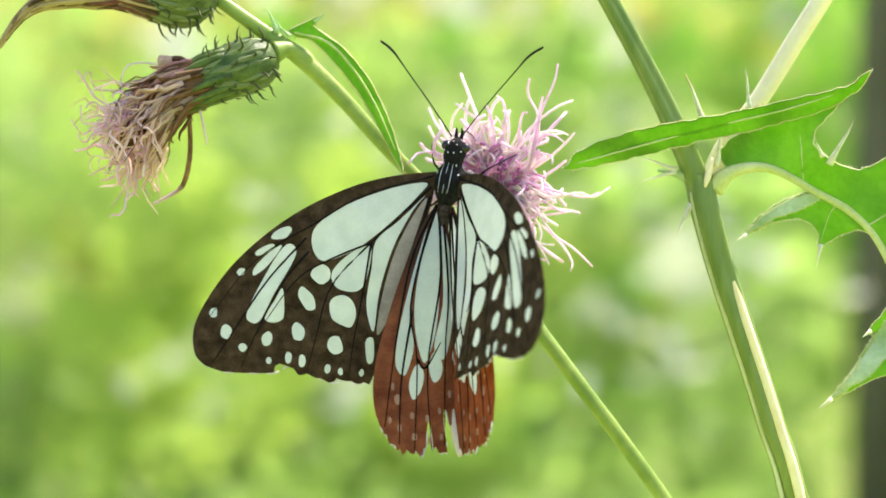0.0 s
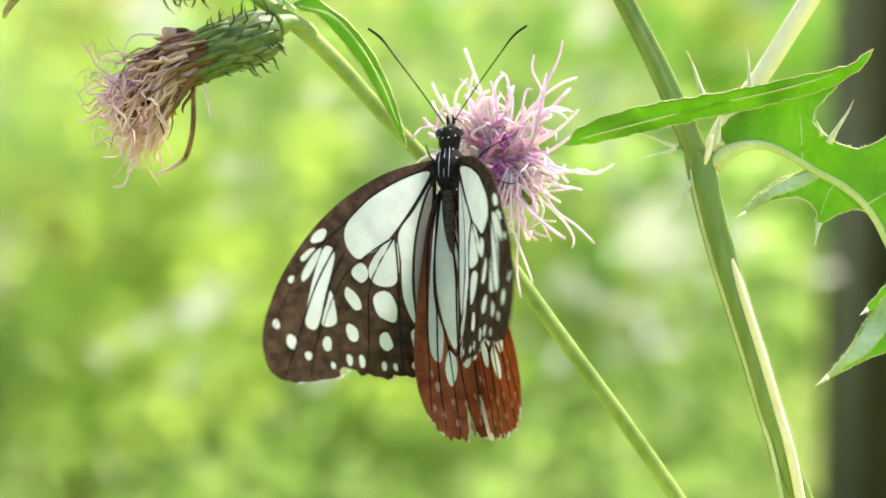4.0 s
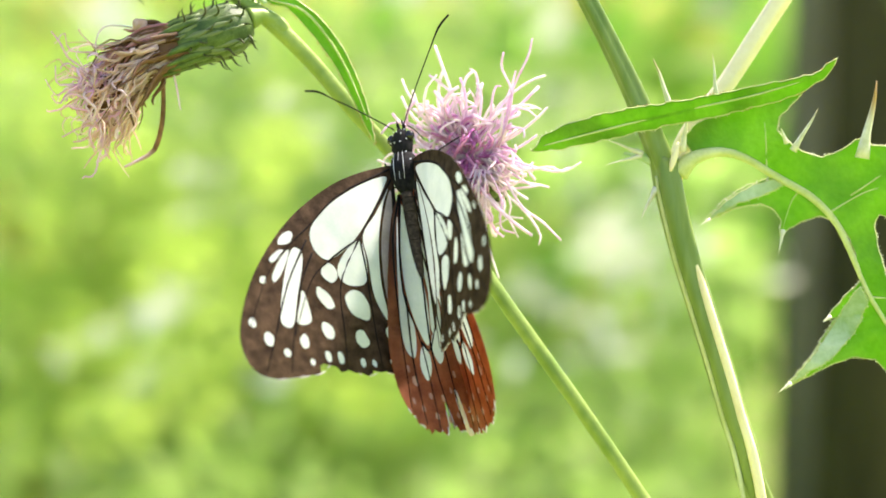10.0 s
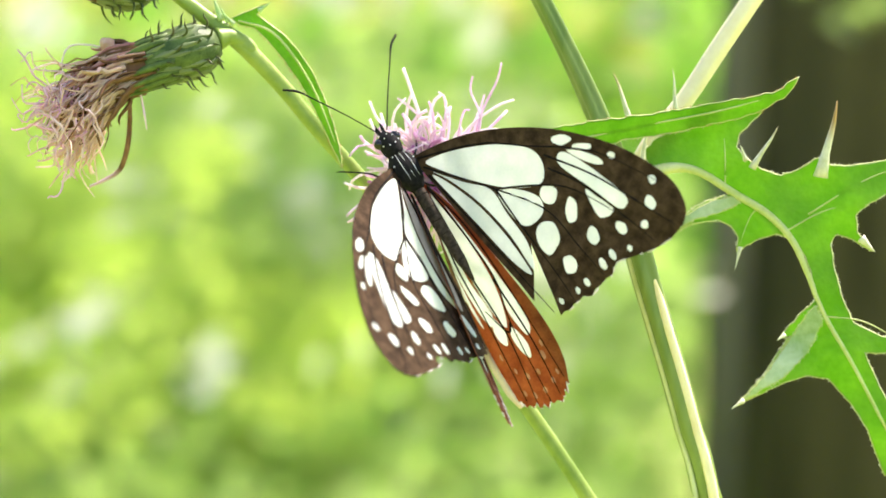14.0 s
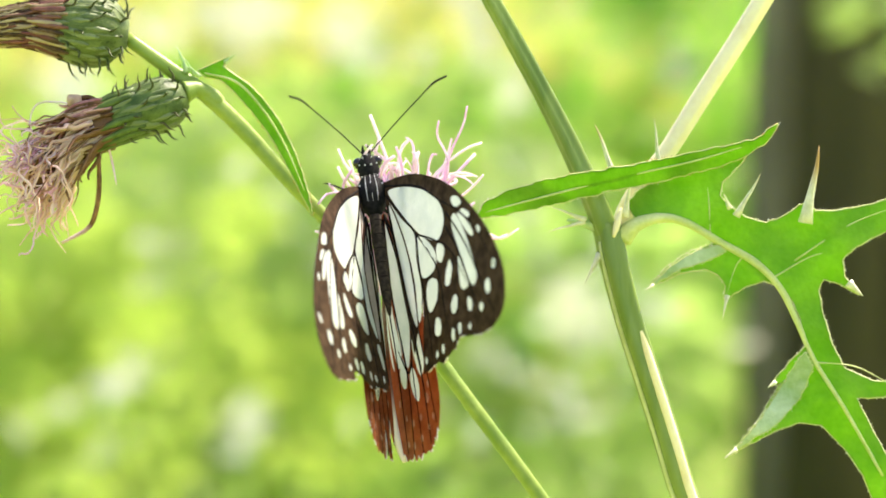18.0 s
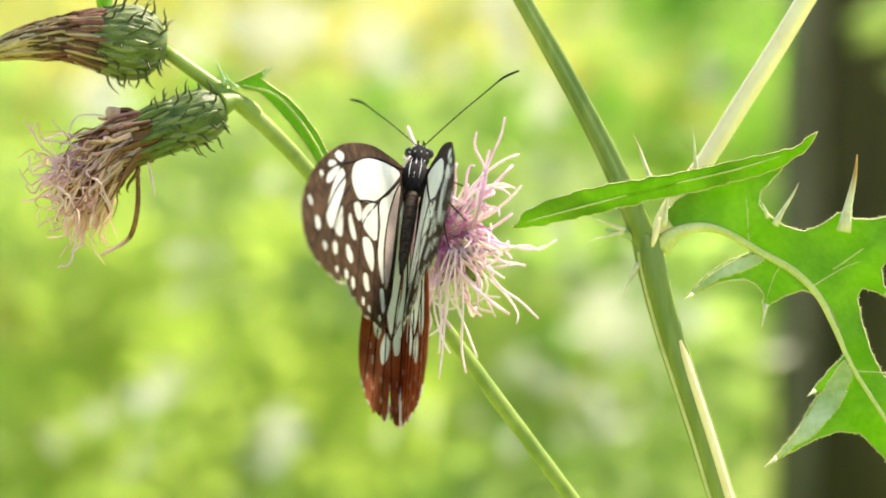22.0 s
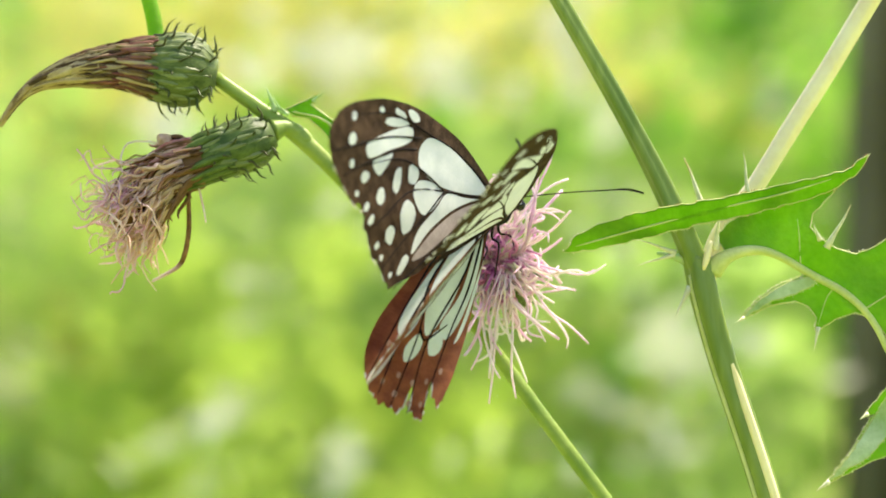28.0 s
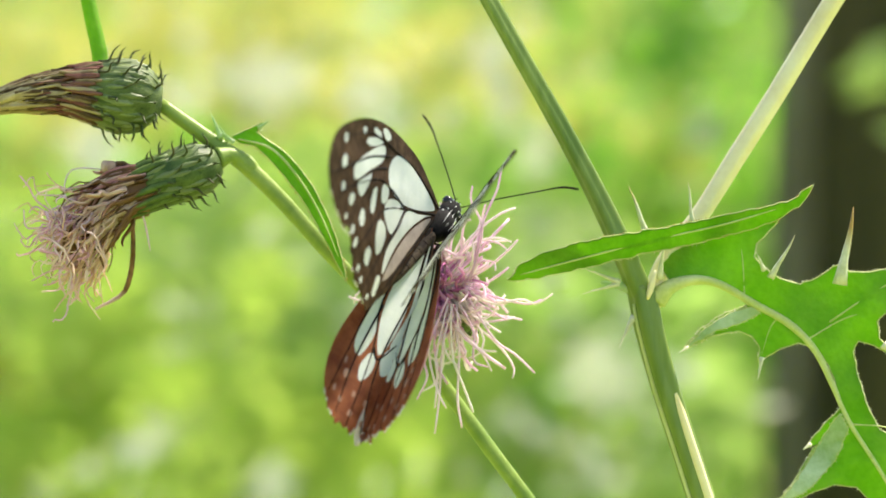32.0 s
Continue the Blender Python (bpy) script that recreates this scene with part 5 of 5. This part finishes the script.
    walk(branch, [(t, about((PIVOT[0] + x / 1000, PIVOT[1], PIVOT[2] + z / 1000), radians(q))) for t, q, x, z in (
        (0, 0.251, 0.632, -1.018),
        (0.5, 0.104, 1.063, -0.780),
        (1, -0.072, 1.002, -0.229),
        (1.5, 0.323, 1.614, -1.406),
        (2, -0.005, 0.914, -0.460),
        (2.5, -0.008, 1.334, -1.102),
        (3, -0.198, 1.908, -1.792),
        (3.5, 0.262, 1.168, -1.656),
        (5.5, 0.262, 2.126, 0.084),
        (6, -0.277, 3.560, -2.279),
        (6.5, 0.008, 2.868, -0.722),
        (7, 0.754, 3.653, -1.087),
        (7.5, 0.021, 5.169, -1.157),
        (8, -0.118, 4.482, -1.707),
        (8.5, 1.027, 3.537, -0.820),
        (9, 1.023, 2.430, -1.343),
        (9.5, -0.229, 0.310, -0.544),
        (10, 0.639, 1.064, 0.362),
        (10.5, -0.188, 0.173, -0.280),
        (11, 0.404, 1.455, -0.424),
        (11.5, -0.098, 2.359, -0.472),
        (12, 0.387, 2.878, -1.865),
        (12.5, -0.108, 4.316, -0.476),
        (13, 0.614, 1.045, -1.410),
        (13.5, 1.521, 2.530, 0.681),
        (14, 0.591, 2.884, -1.925),
        (14.5, 0.887, 3.105, -0.526),
        (16.5, 0.644, 1.534, 0.968),
        (17, -0.240, 2.465, 0.612),
        (17.5, 0.171, 0.708, 1.239),
        (18, -0.007, 0.591, 0.457),
        (18.5, 0.123, 1.010, 1.496),
        (19, 0.172, 0.446, 0.057),
        (19.5, 0.128, 1.089, 1.379),
        (20, 0.281, 0.365, 0.323),
        (20.5, 0.241, 0.833, 0.324),
        (21, -0.032, 0.491, 0.172),
        (21.5, -0.003, 0.907, 0.751),
        (22, 0.111, 0.327, 0.228),
        (22.5, 0.054, 0.039, 0.297),
        (23, -0.006, 0.027, 0.014),
        (23.5, 0.123, 0.160, -0.090),
        (24, -0.042, 0.222, -0.006),
        (24.5, 0.028, 0.226, -0.027),
        (25, -0.002, 0.406, 0.202),
        (25.5, 0.116, -0.036, 0.068),
        (26, 0.082, 0.339, 0.315),
        (26.5, 0.093, 0.326, 0.058),
        (28.5, 0.152, -0.062, 0.012),
        (29, 0.171, 0.888, 0.090),
        (29.5, -0.086, 0.994, -0.104),
        (30, 0.061, 0.169, -0.154),
        (30.5, 0.141, -0.004, -0.300),
        (31, 0.044, 0.590, -0.056),
        (31.5, 0.133, 0.083, -0.102),
        (32, -0.013, 0.651, -0.105),
    )])
    walk(insect, [(t, at(*q)) for t, *q in (
        (0, -0.01244, 0.48754, 0.79885, 0.7593, 0.6230, -0.0596, -0.1785),
        (0.5, -0.01252, 0.48551, 0.79885, 0.7664, 0.6102, -0.0442, -0.1955),
        (1, -0.01302, 0.48536, 0.79926, 0.7732, 0.5978, -0.0326, -0.2090),
        (1.5, -0.01152, 0.48570, 0.79872, 0.7993, 0.5722, -0.0253, -0.1819),
        (2, -0.01250, 0.48811, 0.79944, 0.8233, 0.5448, -0.0133, -0.1589),
        (2.5, -0.01189, 0.48784, 0.79854, 0.8323, 0.5380, -0.0233, -0.1314),
        (3, -0.01162, 0.48745, 0.79733, 0.8409, 0.5301, -0.0315, -0.1045),
        (3.5, -0.01277, 0.48703, 0.79620, 0.7956, 0.5823, -0.1170, -0.1193),
        (5.5, -0.00958, 0.48654, 0.79890, 0.8507, 0.4959, -0.1587, -0.0718),
        (6, -0.00814, 0.48732, 0.79655, 0.8169, 0.5508, -0.1607, -0.0595),
        (6.5, -0.00854, 0.48616, 0.79798, 0.8260, 0.5150, -0.2247, -0.0441),
        (7, -0.00636, 0.48667, 0.79879, 0.8312, 0.4753, -0.2872, -0.0279),
        (7.5, -0.00606, 0.48863, 0.79724, 0.8254, 0.4870, -0.2844, -0.0262),
        (8, -0.00771, 0.48763, 0.79507, 0.8200, 0.4992, -0.2792, -0.0237),
        (8.5, -0.00780, 0.48669, 0.79641, 0.8071, 0.5345, -0.2502, -0.0184),
        (9, -0.00991, 0.48592, 0.79564, 0.7912, 0.5681, -0.2261, -0.0091),
        (9.5, -0.01497, 0.48573, 0.79322, 0.7642, 0.6027, -0.2170, -0.0749),
        (10, -0.01482, 0.48661, 0.79687, 0.8160, 0.5247, -0.2281, -0.0822),
        (10.5, -0.01564, 0.48740, 0.79543, 0.8163, 0.5264, -0.2245, -0.0788),
        (11, -0.01386, 0.48674, 0.79596, 0.8155, 0.5275, -0.2279, -0.0695),
        (11.5, -0.01285, 0.48685, 0.79731, 0.8193, 0.5179, -0.2448, -0.0267),
        (12, -0.00924, 0.48759, 0.79744, 0.8144, 0.5224, -0.1937, 0.1621),
        (12.5, -0.00478, 0.48796, 0.80133, 0.8021, 0.4745, -0.1834, 0.3129),
        (13, -0.00944, 0.48798, 0.79785, 0.7890, 0.5559, -0.1555, 0.2105),
        (13.5, -0.00446, 0.48726, 0.80392, 0.7928, 0.5027, -0.0921, 0.3320),
        (14, -0.00693, 0.48795, 0.79937, 0.7811, 0.5500, -0.1205, 0.2701),
        (14.5, -0.00658, 0.48834, 0.80260, 0.8308, 0.4880, -0.1238, 0.2373),
        (16.5, -0.00786, 0.49196, 0.80543, 0.8641, 0.4802, 0.0168, 0.1497),
        (17, -0.00817, 0.49243, 0.80538, 0.8574, 0.4847, 0.0294, 0.1704),
        (17.5, -0.00975, 0.49086, 0.80631, 0.8558, 0.5050, -0.0139, 0.1111),
        (18, -0.01027, 0.48963, 0.80565, 0.8496, 0.5221, -0.0557, 0.0499),
        (18.5, -0.00962, 0.48791, 0.80617, 0.8341, 0.5455, -0.0613, 0.0539),
        (19, -0.01008, 0.48761, 0.80425, 0.8181, 0.5692, -0.0620, 0.0545),
        (19.5, -0.00843, 0.48789, 0.80636, 0.8319, 0.5525, 0.0008, 0.0508),
        (20, -0.00805, 0.48785, 0.80628, 0.8420, 0.5334, 0.0663, 0.0451),
        (20.5, -0.00634, 0.49048, 0.80927, 0.9104, 0.3990, 0.1085, -0.0145),
        (21, -0.00769, 0.48904, 0.81072, 0.9499, 0.2965, 0.0900, -0.0407),
        (21.5, -0.00819, 0.48941, 0.81132, 0.9424, 0.3278, 0.0505, -0.0428),
        (22, -0.00943, 0.48894, 0.81079, 0.9324, 0.3581, 0.0150, -0.0467),
        (22.5, -0.00974, 0.48927, 0.81079, 0.9205, 0.3807, 0.0860, -0.0204),
        (23, -0.00983, 0.48865, 0.81024, 0.9030, 0.3990, 0.1592, 0.0052),
        (23.5, -0.00951, 0.48842, 0.81074, 0.8910, 0.4137, 0.1868, 0.0053),
        (24, -0.00962, 0.48815, 0.81125, 0.8780, 0.4280, 0.2142, 0.0053),
        (24.5, -0.00912, 0.48844, 0.81125, 0.8667, 0.4545, 0.2050, -0.0116),
        (25, -0.00844, 0.48776, 0.81139, 0.8544, 0.4807, 0.1955, -0.0284),
        (25.5, -0.00856, 0.48784, 0.81100, 0.8431, 0.4720, 0.2492, -0.0657),
        (26, -0.00789, 0.48816, 0.81098, 0.8311, 0.4602, 0.2964, -0.0987),
        (26.5, -0.00767, 0.48583, 0.80927, 0.8370, 0.4491, 0.3015, -0.0819),
        (28.5, -0.00301, 0.48911, 0.80931, 0.8455, 0.2300, 0.4578, -0.1506),
        (29, -0.00375, 0.48976, 0.81035, 0.8296, 0.2890, 0.4776, -0.0132),
        (29.5, -0.00351, 0.48943, 0.81049, 0.8448, 0.2964, 0.4452, -0.0158),
        (30, -0.00337, 0.48956, 0.81088, 0.8544, 0.3220, 0.4074, -0.0175),
        (30.5, -0.00387, 0.48922, 0.81030, 0.8505, 0.2879, 0.4398, -0.0173),
        (31, -0.00333, 0.48842, 0.81179, 0.8442, 0.2719, 0.4616, -0.0146),
        (31.5, -0.00413, 0.48858, 0.81194, 0.8292, 0.2793, 0.4840, -0.0130),
        (32, -0.00400, 0.48836, 0.81185, 0.8151, 0.2858, 0.5038, -0.0104),
    )])
    fore, hind = (-0.0024, 0.0, 0.0012), (-0.0020, -0.0042, 0.0008)
    flaps = (
        (0, 32.1, 11.8, 44.8, -4.6, 30.8, 10.8, -12.6, 42.8, -17.1, 6.9),
        (1, 24.0, 11.3, 50.7, -2.5, 27.3, 13.9, -13.8, 36.5, -18.9, 5.5),
        (2, 35.1, 16.2, 60.6, 5.6, 30.7, 14.9, -6.4, 38.7, -11.8, 8.0),
        (3, 41.7, 16.9, 66.7, 9.5, 37.8, 14.9, -5.4, 43.6, -5.0, 11.1),
        (3.5, 49.3, 16.1, 55.7, 7.7, 44.9, 12.0, -7.1, 42.9, -5.3, 10.4),
        (5.5, 64.4, 20.2, 49.7, 15.3, 75.1, 12.4, -1.4, 53.5, 10.6, 10.6),
        (6, 64.0, 15.8, 44.5, 13.1, 74.9, 9.9, -1.5, 56.9, 9.4, 7.3),
        (7, 79.6, 19.1, 37.3, 18.9, 92.6, 10.8, -0.3, 55.7, 20.6, 7.5),
        (8, 79.9, 20.1, 42.1, 17.9, 92.4, 9.2, -0.9, 53.9, 13.6, 5.6),
        (9, 70.2, 17.8, 44.6, 14.7, 84.0, 7.6, -1.6, 55.3, 6.8, 4.9),
        (9.5, 66.4, 18.5, 43.1, 9.2, 73.4, 0.5, -10.4, 52.9, -8.5, 3.7),
        (10, 61.8, 16.0, 47.0, 9.6, 64.3, 9.4, -3.9, 43.1, 5.3, 11.2),
        (11, 59.4, 16.5, 46.6, 10.2, 61.5, 9.7, -3.8, 46.9, 4.6, 11.0),
        (11.5, 65.5, 18.8, 52.0, 16.9, 65.8, 11.5, -0.8, 57.2, 7.6, 6.2),
        (12, 51.6, 8.6, 51.9, 13.2, 70.1, 2.6, 4.8, 64.8, 28.4, 12.5),
        (12.5, 53.6, 10.4, 45.3, 15.8, 71.9, -2.2, 15.0, 54.6, 34.5, 25.6),
        (13, 53.7, 7.8, 49.7, 10.9, 74.2, -0.5, 8.1, 63.7, 24.2, 11.3),
        (13.5, 46.3, 4.5, 53.4, 12.3, 71.9, -4.0, 15.0, 53.4, 23.1, 18.6),
        (14, 45.5, 5.3, 46.4, 7.6, 70.1, -1.8, 8.9, 60.7, 21.4, 11.4),
        (14.5, 47.2, 12.9, 58.8, 10.7, 69.2, 2.9, 7.5, 49.2, 26.8, 29.3),
        (16.5, 56.6, 15.7, 69.6, 10.0, 69.9, 2.9, 5.4, 60.2, 7.8, 0.4),
        (17, 63.6, 26.0, 77.2, 15.7, 69.4, 6.0, 5.4, 62.9, 13.4, 4.0),
        (18, 70.6, 19.4, 62.5, 11.7, 73.8, 4.8, 3.0, 59.4, 8.9, 2.5),
        (19, 67.3, 19.3, 61.6, 12.2, 76.8, 4.0, 2.8, 62.6, 11.1, 4.2),
        (20, 62.8, 20.2, 70.8, 12.3, 73.1, 35.4, 9.7, 74.8, 12.8, 4.5),
        (20.5, 64.8, 22.1, 68.0, 15.4, 67.3, 22.6, 5.3, 68.6, 16.6, 6.9),
        (21, 65.7, 24.5, 70.9, 20.4, 62.0, 27.9, 9.9, 73.3, 23.5, 9.0),
        (22, 67.0, 22.1, 73.7, 20.3, 59.7, 19.4, 6.2, 71.9, 17.3, 7.4),
        (23, 45.8, 12.9, 92.3, 8.8, 35.3, 9.4, 4.0, 90.2, 7.5, 2.6),
        (24, 38.7, 8.5, 105.3, 4.6, 24.0, 6.5, 4.2, 96.4, 2.1, 0.8),
        (25, 38.2, 6.3, 101.3, -0.0, 17.2, 4.4, 2.5, 93.3, -1.5, -0.1),
        (26, 24.6, 14.1, 87.1, 3.7, 4.3, 13.5, 4.1, 92.4, -2.3, 11.1),
        (26.5, 27.5, 12.8, 95.3, -3.5, -5.8, 14.6, 3.7, 94.0, 6.3, 9.8),
        (28.5, 31.2, 25.5, 101.0, 11.4, -7.8, 29.1, 21.7, 108.0, 13.0, 9.0),
        (29, 25.1, 17.5, 113.5, 9.2, 3.8, 21.5, 14.9, 111.8, 16.0, 11.0),
        (30, 32.3, 17.0, 106.5, 7.5, 10.1, 25.1, 14.7, 108.0, 19.5, 12.9),
        (31, 27.4, 20.0, 109.9, 10.2, 0.9, 24.4, 15.6, 108.5, 18.7, 14.2),
        (32, 22.5, 17.8, 116.5, 8.0, -8.8, 21.7, 14.9, 107.3, 14.5, 14.2),
    )
    walk(wings[0], [(t, flap(1, fore, q[0], q[1])) for t, *q in flaps])
    walk(wings[1], [(t, flap(-1, fore, q[2], q[3])) for t, *q in flaps])
    walk(wings[2], [(t, flap(1, hind, *q[4:7])) for t, *q in flaps])
    walk(wings[3], [(t, flap(-1, hind, *q[7:10])) for t, *q in flaps])
    feels = (
        (0, 42.7, 12.3, 30.7, 2.6),
        (1, 42.7, 3.2, 30.8, 3.1),
        (2, 39.5, 8.8, 33.9, 12.3),
        (3, 32.8, 13.3, 39.4, 14.7),
        (3.5, 31.9, 26.7, 36.8, 6.7),
        (5.5, 31.8, 11.8, 49.0, 12.0),
        (6, 32.1, 2.6, 49.6, 6.6),
        (7, 23.6, 20.0, 54.9, 8.3),
        (8, 29.8, 13.8, 49.8, 9.4),
        (9, 50.1, 29.1, 39.9, 10.1),
        (10, 48.9, 1.5, 35.5, 13.7),
        (11, 42.3, 2.9, 38.8, 12.5),
        (12, 16.0, -19.8, 36.6, -24.9),
        (13, 35.7, 20.7, 31.9, -3.0),
        (14, 45.3, 33.1, 35.0, -12.9),
        (17, 27.4, -22.0, 50.2, 10.1),
        (18, 30.5, -15.5, 43.4, -5.1),
        (19, 18.7, -7.3, 47.2, -7.0),
        (20, 20.3, -35.5, 42.5, -8.5),
        (21, 36.4, -6.1, 52.2, 24.2),
        (22, 37.3, -8.9, 54.2, 29.8),
        (23, 30.9, -24.4, 45.8, 37.6),
        (24, 26.5, -28.1, 42.6, 38.7),
        (25, 21.0, -21.2, 45.5, 29.1),
        (26, 18.1, -20.9, 42.3, 26.5),
        (29, 26.7, -7.7, 52.8, 51.7),
        (30, 41.8, -0.3, 30.3, 29.5),
        (31, 36.5, -10.3, 45.1, 56.9),
        (32, 34.1, -14.9, 36.1, 59.6),
    )
    walk(feelers[0], [(t, feel(1, q[0], q[1])) for t, *q in feels])
    walk(feelers[1], [(t, feel(-1, q[2], q[3])) for t, *q in feels])


motions()
